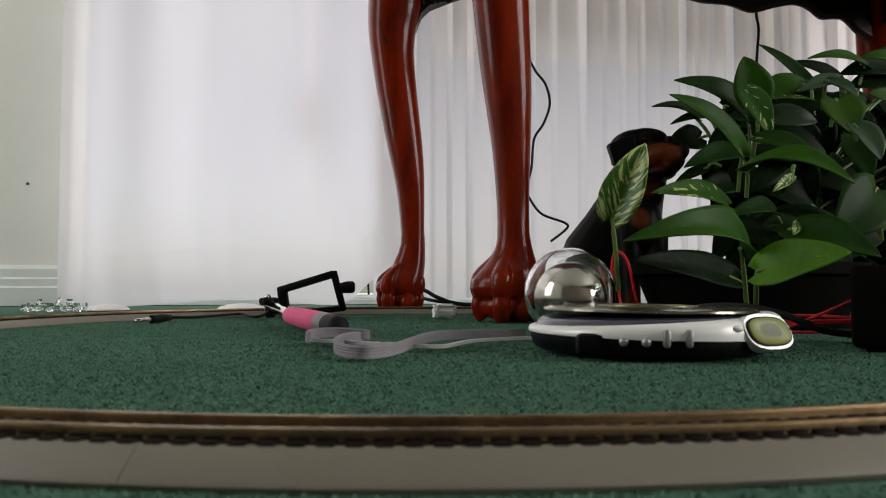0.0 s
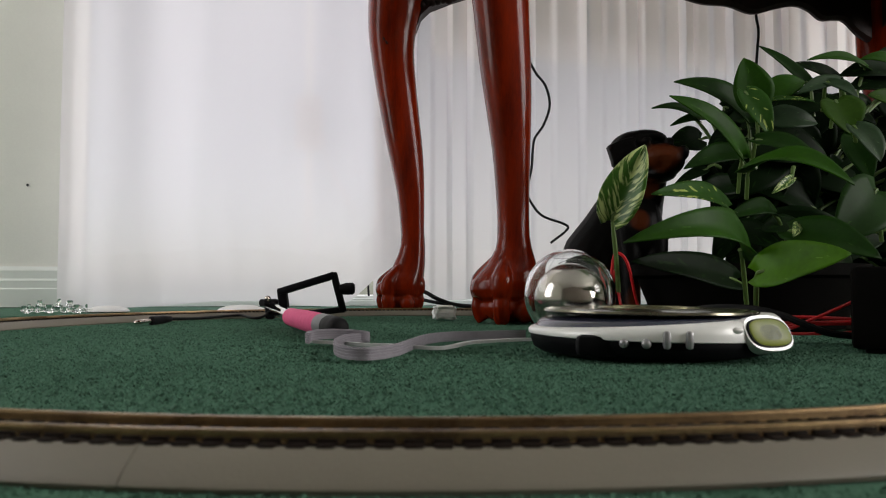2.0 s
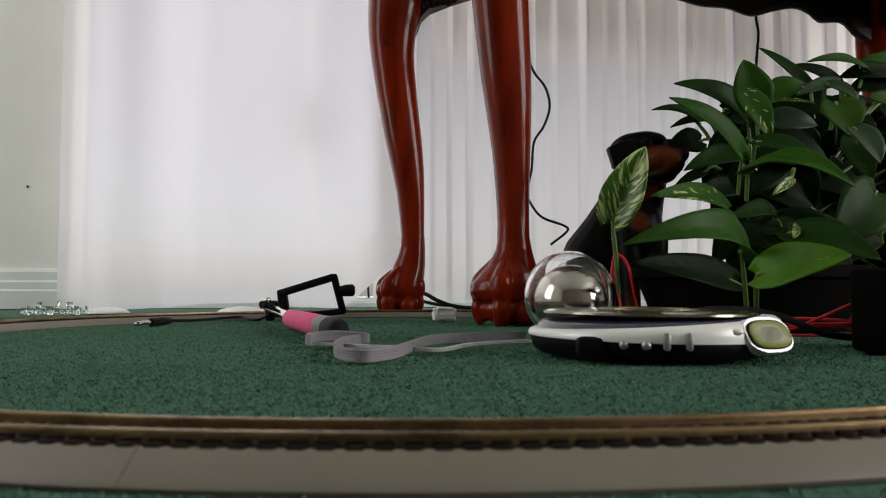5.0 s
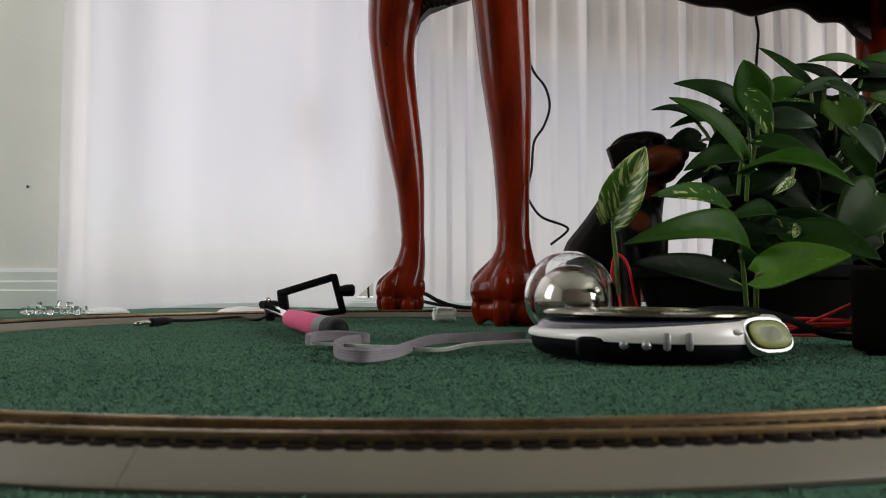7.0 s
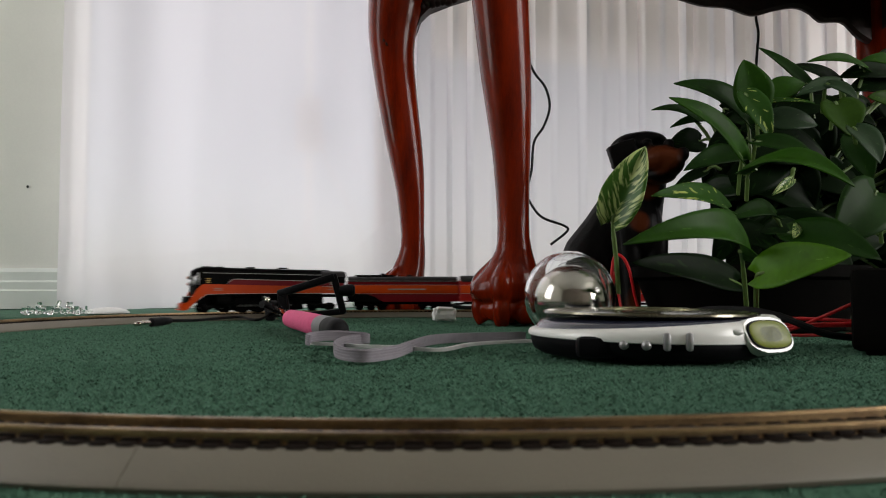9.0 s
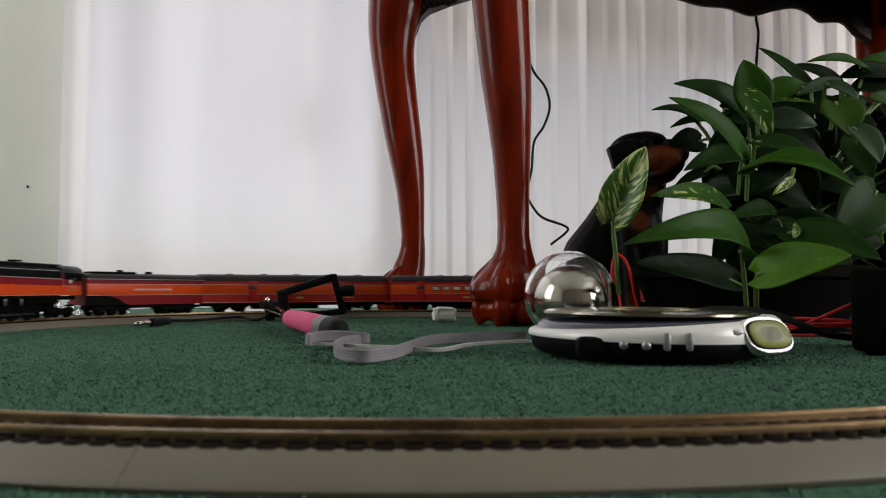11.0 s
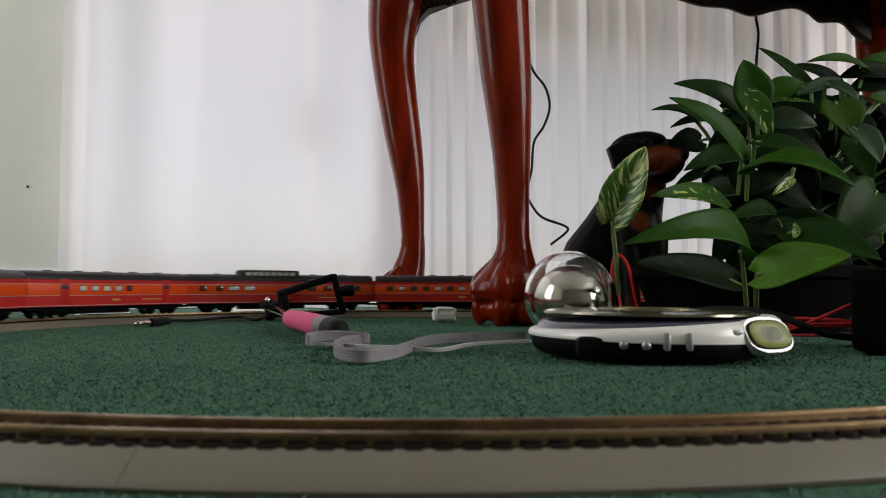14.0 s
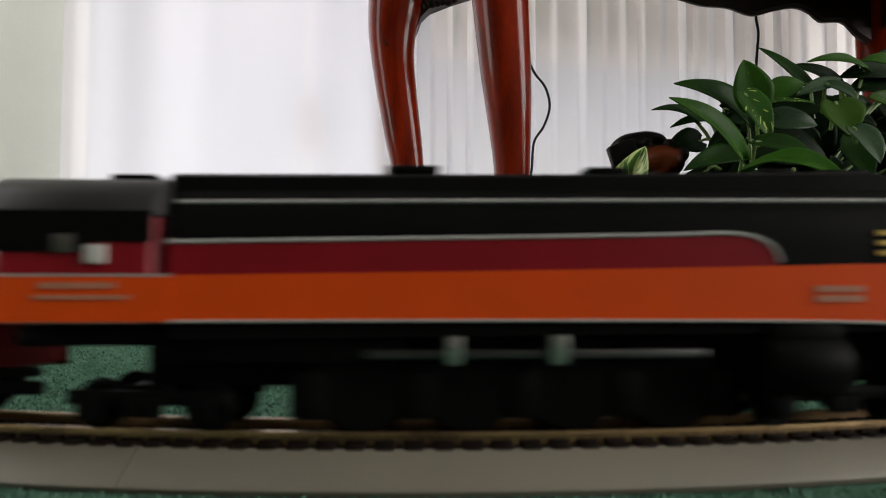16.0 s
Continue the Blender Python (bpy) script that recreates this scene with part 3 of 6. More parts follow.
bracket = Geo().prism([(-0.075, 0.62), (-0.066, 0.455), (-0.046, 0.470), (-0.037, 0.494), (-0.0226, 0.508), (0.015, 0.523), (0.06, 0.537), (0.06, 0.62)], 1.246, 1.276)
part("knee_bracket", bracket, M_SHADEDWOOD, table, "curved bracket beside the knee, coloured as shaded", 30)
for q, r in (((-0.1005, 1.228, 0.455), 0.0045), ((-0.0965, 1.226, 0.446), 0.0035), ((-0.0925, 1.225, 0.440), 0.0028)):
    part("leaf_carving", Geo().ball(q, (r * 0.8, 0.004, r * 1.5), 10, Matrix.Rotation(radians(-25), 3, "Y")), M_SHADEDWOOD, table, "small carved leaf tip on the knee")
top = Geo()
mid = (LEG_A + LEG_B + LEG_C + LEG_D) / 4
tm = Matrix.Translation((mid.x, mid.y, 0)) @ Matrix.Rotation(TA, 4, "Z")
top.box((0, 0, 0.755), (1.32, 0.64, 0.03), 0.008, tm)
part("tabletop", top, M_WOOD, table)


SCALLOP = smooth_path([(0.0, 0, 0.594), (0.044, 0, 0.5916), (0.14, 0, 0.5854), (0.20, 0, 0.5867), (0.271, 0, 0.5878), (0.377, 0, 0.5794), (0.488, 0, 0.5964), (0.586, 0, 0.6081),
                       (0.657, 0, 0.6019), (0.714, 0, 0.5863), (0.787, 0, 0.5906), (0.838, 0, 0.5899), (0.905, 0, 0.566), (1.0, 0, 0.548)], 6)


def edge_height(e):
    return float(np.interp(e, [p.x for p in SCALLOP], [p.z for p in SCALLOP]))


def apron(a, b, name):
    """A skirt with a scalloped lower edge between two legs."""
    d, n = (b - a), 90
    L = d.length
    d = d.normalized()
    q = Vector((-d.y, d.x, 0))
    g, lo = Geo(), []
    for i in range(n + 1):
        s = i / n
        e = abs(s - 0.5) * 2
        lo.append((s * L, edge_height(e)))
    rings = []
    for s, z in lo:
        p = a + d * s
        rings.append([p + q * 0.009 + Vector((0, 0, 0.742)), p + q * 0.009 + Vector((0, 0, z + 0.008)), p + q * 0.003 + Vector((0, 0, z)), p - q * 0.003 + Vector((0, 0, z)), p - q * 0.009 + Vector((0, 0, z + 0.008)), p - q * 0.009 + Vector((0, 0, 0.742))])
    g.loft(rings)
    return part(name, g, M_SHADEDWOOD, table, "scalloped apron, its shade put into the colour", 30)


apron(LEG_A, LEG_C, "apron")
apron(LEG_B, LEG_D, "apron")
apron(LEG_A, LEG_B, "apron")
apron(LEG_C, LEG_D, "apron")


# ---- track ----
def loop(d):
    """A place on the loop's middle line, d metres past its far end: its centre's height, and the angle from there."""
    d = d % (2 * (ARC + GAP))
    if d < ARC / 2:
        return YF, math.pi / 2 + d / RAD
    if d < ARC / 2 + GAP:
        return YF - (d - ARC / 2), math.pi
    if d < ARC * 1.5 + GAP:
        return YN, math.pi + (d - ARC / 2 - GAP) / RAD
    if d < ARC * 1.5 + 2 * GAP:
        return YN + (d - ARC * 1.5 - GAP), 2 * math.pi
    return YF, 2 * math.pi + (d - ARC * 1.5 - 2 * GAP) / RAD


def on_loop(o, d, z):
    """A point o metres outside the middle line."""
    y, a = loop(d)
    return Vector((XC + (RAD + o) * math.cos(a), y + (RAD + o) * math.sin(a), z))


LENGTH = 2 * (ARC + GAP)
NEAR = LENGTH / 2
JOINT = NEAR - 0.0535
track = thing("model_railway_track", Matrix.Identity(4), "curved model railway track with brass rails on a beige plastic roadbed", "track")
BED = ((-0.0206, 0.0), (-0.0197, 0.0014), (-0.0126, 0.0066), (0.0126, 0.0066), (0.0197, 0.0014), (0.0206, 0.0), (0.0200, -0.0012), (-0.0200, -0.0012))
for k in range(12):
    a0, a1 = JOINT + LENGTH / 12 * k + 0.0001, JOINT + LENGTH / 12 * (k + 1) - 0.0001
    g = Geo().loft([[on_loop(o, a0 + (a1 - a0) * i / 24, z) for o, z in BED] for i in range(25)])
    bed = part("roadbed", g, M_BED, track, "", 30)
    for o in (-0.0092, 0.0092):
        web = [(o - 0.0026, 0.0060), (o + 0.0026, 0.0060), (o + 0.0024, 0.0069), (o - 0.0024, 0.0069)]
        part("tie_web", Geo().loft([[on_loop(q, a0 + (a1 - a0) * i / 24, z) for q, z in web] for i in range(25)]), M_TIE, bed, "dark moulded tie strip", 30)
    for o in (-0.0080, 0.0080):
        sec = [(o - 0.0013, 0.0058), (o + 0.0013, 0.0058), (o + 0.0012, 0.0067), (o + 0.0006, 0.0071), (o + 0.0006, 0.0085), (o + 0.0008, 0.0087), (o + 0.0007, RAIL),
               (o - 0.0007, RAIL), (o - 0.0008, 0.0087), (o - 0.0006, 0.0085), (o - 0.0006, 0.0071), (o - 0.0012, 0.0067)]
        part("rail", Geo().loft([[on_loop(q, a0 + (a1 - a0) * i / 24, z) for q, z in sec] for i in range(25)]), M_RAIL, bed, "brass rail", 30)
# the branch on which the train comes in
LINE = 3.75
g = Geo().loft([[Vector((XC + x, YF + RAD + o, z - 0.0003)) for o, z in BED] for x in (0.16, LINE)])
branch = part("branch_roadbed", g, M_BED, track, "", 30)
for o in (-0.0080, 0.0080):
    part("rail", Geo().loft([[Vector((XC + x, YF + RAD + o + q, z)) for q, z in ((-0.0011, 0.0066), (0.0011, 0.0066), (0.0007, RAIL - 0.0002), (-0.0007, RAIL - 0.0002))]
                             for x in (0.02, LINE)]), M_RAIL, branch, "brass rail", 30)
tie = Geo().box((0, 0, 0), (0.0256, 0.0044, 0.0017), 0.0007)
spike = Geo()
for o in (-0.0097, 0.0097):
    spike.box((o, 0, 0.0010), (0.0013, 0.0046 if abs(o) > 0.009 else 0.0017, 0.0011), 0.0003)
tie.add(spike.v, spike.f)
tie_mesh = mesh_of("tie", tie, M_TIE, 30)
far_ties = Geo()
TIES = 464
for k in range(TIES):
    d = JOINT + LENGTH / TIES * (k + 0.5)
    m = Matrix.Translation(on_loop(0, d, 0.0064)) @ Matrix.Rotation(loop(d)[1], 4, "Z")
    if abs(d % LENGTH - NEAR) < 0.335:
        ob = new("tie", tie_mesh)
        ob.matrix_basis = m
        ob.parent = track
    else:
        far_ties.add([m @ Vector(p) for p in tie.v], tie.f)
for k in range(600):
    m = Matrix.Translation((XC + 0.17 + k * 0.00596, YF + RAD, 0.0058)) @ Matrix.Rotation(radians(90), 4, "Z")
    far_ties.add([m @ Vector(p) for p in tie.v[:24]], [f for f in tie.f if max(f) < 24])
me = bpy.data.meshes.new("tie_row")
me.from_pydata(far_ties.v, [], far_ties.f)
me.materials.append(M_TIE)
ob = new("tie_row", me)
ob.parent = track
tagged(ob, kind="stuff")


rng0 = random.Random(3)

# ---- portable player ----
PLC = Vector((0.125, 0.4645, 0))


def player_outline(k, n, grow=0.0):
    a = 2 * math.pi * k / n
    lobe = 0.003 * math.exp(-((a - radians(345) + math.pi) % (2 * math.pi) - math.pi) ** 2 / 0.085)
    r = 0.0725 + lobe + grow
    return r * math.cos(a), r * math.sin(a)


def player_ring(z, grow, n=96, rise=0.0):
    out = []
    for k in range(n):
        x, y = player_outline(k, n, grow)
        out.append(Vector((x, y, z + rise * (x + 0.07))))
    return out


player = thing("disc_player", Matrix.Translation(PLC), "silver and black portable disc player with a small green display", "disc player")
part("base", Geo().loft([player_ring(0.0005, -0.014), player_ring(0.0015, -0.008), player_ring(0.004, -0.0035), player_ring(0.0090, -0.0014), player_ring(0.0128, -0.0016, rise=-0.018)]),
     M_BLACK, player, "black lower shell", 50)
part("band", Geo().loft([player_ring(0.0120, -0.0020, rise=-0.018), player_ring(0.0125, -0.0002, rise=-0.018), player_ring(0.0138, 0.0, rise=0.008), player_ring(0.0156, -0.0008, rise=0.046),
                         player_ring(0.0166, -0.004, rise=0.056), player_ring(0.0168, -0.012, rise=0.056)]), M_SILVER, player, "satin silver middle shell", 60)
part("upper_shell", Geo().loft([player_ring(0.0158, -0.0045, rise=0.045), player_ring(0.0192, -0.0060, rise=0.032), player_ring(0.0212, -0.0090, rise=0.020), player_ring(0.0222, -0.016, rise=0.012)]),
     M_NAVY, player, "dark blue upper shell", 50)
lid_m = Matrix.Rotation(radians(0.6), 4, "Y")
lid = part("lid", Geo().lathe([(0.045, 0.0232), (0.0615, 0.0240), (0.0635, 0.0250), (0.0632, 0.0262), (0.058, 0.0270), (0.03, 0.0276), (0.0, 0.0278)], 64, lid_m), M_LID, player,
           "round mirror-like lid", 50)
part("lid_ring", Geo().lathe([(0.024, 0.0272), (0.0245, 0.0282), (0.030, 0.0282), (0.0305, 0.0270)], 40, lid_m), M_OLIVE, lid, "olive ring on the lid")
part("port", Geo().box((-0.0385, -0.0570, 0.0085), (0.026, 0.010, 0.0115), 0.003, Matrix.Rotation(radians(-2), 4, "Z")), M_BLACK, player, "black socket cover")


def front_y(x):
    """The front of the shell at x."""
    best = min(range(96), key=lambda k: abs(player_outline(k, 96)[0] - x) + (1 if player_outline(k, 96)[1] > 0 else 0))
    return player_outline(best, 96)[1]


for x in (-0.0300, -0.0195):
    part("button", Geo().ball((x, front_y(x) + 0.0005, 0.0105), (0.0027, 0.0026, 0.0026), 14), M_GREYBTN, player, "round grey button")
for x in (-0.0095, 0.0020):
    part("slider", Geo().box((x, front_y(x) + 0.0002, 0.0125), (0.0040, 0.0046, 0.0096), 0.0018), M_GREYBTN, player, "upright grey button")
part("dimple", Geo().ball((0.029, front_y(0.029) + 0.0010, 0.0172), (0.0036, 0.0018, 0.0019), 18), M_SILVER, player, "pale oval button")


def superellipse(w, h, p, n=36):
    out = []
    for k in range(n):
        a = 2 * math.pi * k / n
        c, s = math.cos(a), math.sin(a)
        out.append((w * math.copysign(abs(c) ** (2 / p), c), h * math.copysign(abs(s) ** (2 / p), s)))
    return out


dm = Matrix.Translation((0.0480, -0.0568, 0.0150)) @ Matrix.Rotation(radians(23), 4, "Z") @ Matrix.Rotation(radians(-14), 4, "X")


def panel(w, h, y0, y1, bulge=0.0, skew=0.30):
    poly = [(x - skew * z, z) for x, z in superellipse(w, h, 2.7)]
    rings = [[dm @ Vector((x * s, y, z * s)) for x, z in poly] for s, y in ((0.97, y0), (1.0, y0 * 0.6 + y1 * 0.4), (0.985, y1), (0.90, y1 - bulge))]
    return Geo().loft(rings)


bez = part("display_bezel", panel(0.0159, 0.0098, 0.012, -0.0020), M_SILVER, player, "rounded silver bezel of the display", 50)
part("display_rim", panel(0.0145, 0.0081, -0.0013, -0.0030), M_BLACK, bez, "dark rim of the display", 50)
part("display", panel(0.0137, 0.0074, -0.0023, -0.0033, 0.0003), M_LCD, bez, "yellow-green display", 50)
part("display_field", panel(0.0072, 0.0042, -0.0030, -0.0036), M_LCDDARK, bez, "dark field of the display", 50)

# ---- clear ball with a chrome ball in it ----
orb = thing("clear_ball", Matrix.Translation((0.0955, 0.573, 0)), "clear acrylic ball with a chrome ball inside", "ball")
shell = Geo()
shell.ball((0, 0, 0.0342), (0.0342, 0.0342, 0.0342), 48)
inner = Geo().ball((0, 0, 0.0342), (0.0322, 0.0322, 0.0322), 48)
sh = part("shell", shell, M_GLASS, orb, "clear shell", 80)
inn = part("shell_lining", inner, M_GLASS, orb, "inner face of the clear shell", 80)
inn.data.flip_normals()
part("core", Geo().ball((0.001, 0.001, 0.0305), (0.0275, 0.0275, 0.0275), 48), M_CORE, orb, "polished chrome core", 80)

# ---- selfie stick ----
stick = thing("selfie_stick", Matrix.Identity(4), "selfie stick with a pink foam grip and black phone clamp", "selfie stick")
S0, S1 = Vector((-0.0765, 0.556, 0.0096)), Vector((-0.1546, 0.773, 0.0094))
sd = (S1 - S0).normalized()


hub = Vector((-0.2130, 0.938, 0.0145))
part("grip", Geo().tube([S0 + sd * q for q in (0.062, 0.064, 0.10, 0.16, 0.228, 0.232)], [0.0078, 0.0090, 0.0093, 0.0093, 0.0090, 0.0078], 24), M_PINK, stick, "pink foam grip")
part("end_ring", Geo().tube([S0 + sd * q for q in (0.030, 0.032, 0.0625)], [0.0080, 0.0088, 0.0091], 24), M_FOAMGREY, stick, "grey ring")
part("end_cap", Geo().tube([S0 + sd * q for q in (-0.004, -0.002, 0.003, 0.0305)], [0.005, 0.0075, 0.0086, 0.0088], 24), M_RUBBER, stick, "black end cap")
part("tube", Geo().tube([S1, S1 + Vector((-0.012, 0.040, 0.0015)), hub - Vector((-0.003, 0.010, 0.0)), hub - Vector((-0.002, 0.008, 0.0))], [0.0066, 0.0066, 0.0066, 0.005], 20), M_CHROME, stick, "silver telescopic tube")
part("joint", Geo().ball(hub, (0.0075, 0.0075, 0.0075), 14).tube([hub + Vector((-0.008, -0.012, 0.006)), hub + Vector((0.004, 0.012, 0.006))], 0.0045, 12), M_RUBBER, stick, "black tilt joint")
part("hinge", Geo().box(hub + Vector((0.003, -0.012, -0.006)), (0.012, 0.010, 0.016), 0.003), M_RUBBER, stick, "black hinge block")
part("screw", Geo().ball(hub + Vector((-0.002, -0.006, 0.011)), (0.004, 0.004, 0.004), 12), M_CHROME, stick, "chrome wing screw")
clamp = part("clamp", Geo().box((0, 0, 0), (0.012, 0.012, 0.030), 0.003, Matrix.Translation((-0.1965, 0.935, 0.024)) @ Matrix.Rotation(radians(-8), 4, "Y")), M_BLACK, stick,
             "black plastic phone clamp")


def bar(a, b, w, d):
    a, b = Vector(a), Vector(b)
    m = Matrix.Translation((a + b) / 2) @ (b - a).to_track_quat("X", "Z").to_matrix().to_4x4()
    return Geo().box((0, 0, 0), ((b - a).length, d, w), min(w, d) * 0.25, m)


part("upper_jaw", bar((-0.2015, 0.935, 0.0335), (-0.131, 0.925, 0.0545), 0.0085, 0.014), M_BLACK, clamp)
part("side_rail", bar((-0.134, 0.926, 0.0575), (-0.1215, 0.928, 0.0095), 0.0085, 0.013), M_BLACK, clamp)
part("lower_jaw", bar((-0.188, 0.934, 0.0052), (-0.119, 0.929, 0.0125), 0.0075, 0.014), M_BLACK, clamp)
part("knob", Geo().tube([(-0.126, 0.925, 0.0365), (-0.117, 0.925, 0.0375), (-0.110, 0.925, 0.0378), (-0.1075, 0.925, 0.0378)], [0.006, 0.0075, 0.0075, 0.005], 16), M_BLACK, clamp)
plug = thing("audio_plug", Matrix.Identity(4), "black audio plug with a silver tip on the carpet", "plug")
pa, pb = Vector((-0.3135, 0.778, 0.0038)), Vector((-0.2965, 0.828, 0.0052))
pd = (pb - pa).normalized()
part("sleeve", Geo().tube([pa + pd * q for q in (0.021, 0.022, 0.040, 0.052, 0.054)], [0.0034, 0.0046, 0.0046, 0.0034, 0.0020], 14), M_RUBBER, plug)
part("tip", Geo().tube([pa + pd * q for q in (-0.004, -0.002, 0.0025, 0.0038, 0.0040, 0.0085, 0.0087, 0.0100, 0.0102, 0.022)],
                       [0.0007, 0.0018, 0.0024, 0.0014, 0.0024, 0.0024, 0.0017, 0.0017, 0.0024, 0.0024], 12), M_CHROME, plug, "silver ringed tip")
wire("audio_cable", [pa + pd * 0.053, (-0.280, 0.865, 0.0040), (-0.266, 0.925, 0.0042), (-0.2506, 0.945, 0.0045), (-0.226, 0.895, 0.0035), (-0.214, 0.890, 0.004), (-0.212, 0.92, 0.008), hub],
     0.0016, M_RUBBER, "thin black audio cable on the carpet")


def ribbon(pts, w, th, tilt=0.15):
    """A flat strap that stands on its edge."""
    p = smooth_path(pts, 7)
    rings = []
    for i, q in enumerate(p):
        d = p[min(i + 1, len(p) - 1)] - p[max(i - 1, 0)]
        d.z = 0
        d.normalize()
        s = Vector((-d.y, d.x, 0))
        up = (Vector((0, 0, 1)) + s * tilt * math.sin(i * 0.11)).normalized()
        rings.append([q + s * th, q - s * th, q - s * th + up * w, q + s * th + up * w])
    return Geo().loft(rings)


strap = thing("wrist_strap", Matrix.Identity(4), "grey woven wrist strap looped over the carpet", "strap")
STRAP = [(0.0612, 0.5652, 0.0010), (0.0398, 0.5593, 0.0010), (0.0065, 0.5477, 0.0010), (-0.0104, 0.5208, 0.0010), (-0.0195, 0.4700, 0.0010), (-0.0267, 0.4283, 0.0010), (-0.0387, 0.4054, 0.0010), (-0.0515, 0.4117, 0.0010), (-0.0610, 0.4353, 0.0010), (-0.0658, 0.4700, 0.0010), (-0.0648, 0.5108, 0.0010), (-0.0575, 0.5312, 0.0010), (-0.0520, 0.5350, 0.0011), (-0.0560, 0.5320, 0.0025), (-0.0723, 0.5300, 0.0038), (-0.0841, 0.5250, 0.0038), (-0.0906, 0.5200, 0.0030), (-0.0919, 0.5120, 0.0024), (-0.0887, 0.5050, 0.0022)]
part("band", ribbon(STRAP, 0.0070, 0.0006), M_STRAP, strap, "", 30)
for dz in (0.0012, 0.0028, 0.0044, 0.0058):
    part("rib", ribbon([(x, y, z + dz) for x, y, z in STRAP], 0.0004, 0.0009), M_RIB, strap, "woven rib", 30)
part("return_band", ribbon([(-0.0956, 0.5352, 0.0015), (-0.0862, 0.5193, 0.0015), (-0.0695, 0.5091, 0.0015), (-0.0528, 0.4947, 0.0015), (-0.0302, 0.4855, 0.0015), (-0.0154, 0.4724, 0.0015), (0.0003, 0.4682, 0.0015), (0.0174, 0.5091, 0.0015), (0.0377, 0.5298, 0.0015), (0.0693, 0.5464, 0.0015)], 0.0022, 0.0013, 0.0), M_STRAPEDGE, strap, "pale returning end of the strap lying on its side", 30)


def crumpled(name, m, sx, sy, sz, seed):
    rng = random.Random(seed)
    bm = bmesh.new()
    bmesh.ops.create_icosphere(bm, subdivisions=3, radius=1)
    for v in bm.verts:
        k = 0.78 + 0.3 * rng.random()
        q = Vector((math.copysign(abs(v.co.x) ** 0.4, v.co.x), math.copysign(abs(v.co.y) ** 0.6, v.co.y), math.copysign(abs(v.co.z) ** 0.4, v.co.z))) * k
        v.co = Vector((q.x * sx, q.y * sy, (q.z + 1) * sz))
    g = Geo()
    bm.verts.index_update()
    g.add([v.co for v in bm.verts], [[v.index for v in f.verts] for f in bm.faces])
    bm.free()
    ob = part(name, g, M_PAPER, None, "", 10, m)
    return ob


tagged(crumpled("crumpled_paper", pose(0.002, 0.925, 0.0, 0, 0, 12), 0.0150, 0.010, 0.0088, 4), "small crumpled white paper on the carpet", "paper")

# ---- power pack and wires ----
pack = thing("power_pack", pose(0.3290, 0.4805, 0, 0, 0, -28.5), "dark grey train power pack on the carpet", "power pack")
part("case", Geo().box((0, 0, 0.027), (0.125, 0.098, 0.051), 0.004), M_POT, pack, "", 30)
part("foot", Geo().box((0, 0, 0.001), (0.11, 0.085, 0.004), 0.001), M_RUBBER, pack)
for k, (z0, z1, z2, y) in enumerate(((0.0310, 0.0165, 0.0085, 0.0), (0.0170, 0.0180, 0.0165, 0.010), (0.0155, 0.0140, 0.0105, 0.004), (0.0140, 0.0125, 0.0135, 0.014), (0.0080, 0.0065, 0.0064, 0.0))):
    wire("red_wire", [(0.292, 0.535 + y * 0.3, z0), (0.264, 0.545 + y, z1), (0.244, 0.552 + y, z2), (0.205, 0.565 + y, 0.0075), (0.165, 0.60 + y, 0.0055), (0.13, 0.63 + 0.4 * y, 0.004)],
         0.0012, M_RED, "thin red wire to the power pack")
wire("red_wire", [(0.155, 0.72, 0.004), (0.158, 0.715, 0.04), (0.160, 0.71, 0.068), (0.166, 0.705, 0.070), (0.173, 0.705, 0.058), (0.180, 0.71, 0.03), (0.190, 0.72, 0.006)],
     0.0014, M_RED, "thin red wire standing in a loop")
wire("red_wire", [(0.15, 0.725, 0.004), (0.1605, 0.722, 0.035), (0.162, 0.715, 0.055), (0.167, 0.71, 0.02), (0.175, 0.705, 0.004)], 0.0014, M_RED, "thin red wire standing in a loop")
wire("power_cable", [(0.288, 0.530, 0.0055), (0.266, 0.529, 0.0085), (0.250, 0.532, 0.0150), (0.238, 0.540, 0.0205), (0.222, 0.560, 0.0245), (0.205, 0.61, 0.022), (0.19, 0.66, 0.008), (0.185, 0.70, 0.004)],
     0.0026, M_RUBBER, "black cable to the power pack")

# ---- small things by the wall ----
clips = thing("clear_plastic_clips", Matrix.Translation((-0.645, 1.17, 0)) @ Matrix.Rotation(radians(6), 4, "Z"), "heap of clear plastic clips on the floor by the wall", "plastic clips")
for k in range(14):
    at = Matrix.Translation((0.0068 * k + rng0.uniform(-0.002, 0.002), rng0.uniform(-0.012, 0.012), 0.0050 + (0.0085 if k % 3 == 1 and 2 < k < 11 else 0.0))) @ Matrix.Rotation(rng0.uniform(-0.9, 0.9), 4, "Z") @ Matrix.Rotation(rng0.choice((0.0, 0.0, 0.35)), 4, "Y")
    part("clip", Geo().box((0, 0, 0.0015), (0.0035, 0.011, 0.0130 if k % 2 else 0.0085), 0.0012, at).box((0.004, 0, -0.002), (0.009, 0.008, 0.0035), 0.001, at), M_GLASS, clips)
# white domes added in place of two patches of light below the hem
patch_mesh = Geo().lathe([(0.036, 0.0), (0.0355, 0.002), (0.030, 0.0065), (0.018, 0.0105), (0.0, 0.012)], 40)
for x, y, k in ((-0.545, 1.235, 0.95), (-0.323, 1.22, 1.12)):
    tagged(part("white_cap", patch_mesh, M_PAPER, None, "", 60, Matrix.Translation((x, y, 0)) @ Matrix.Diagonal((k, k, k * 0.85, 1))), "low white dome standing in for a patch of light below the curtain", "cap")


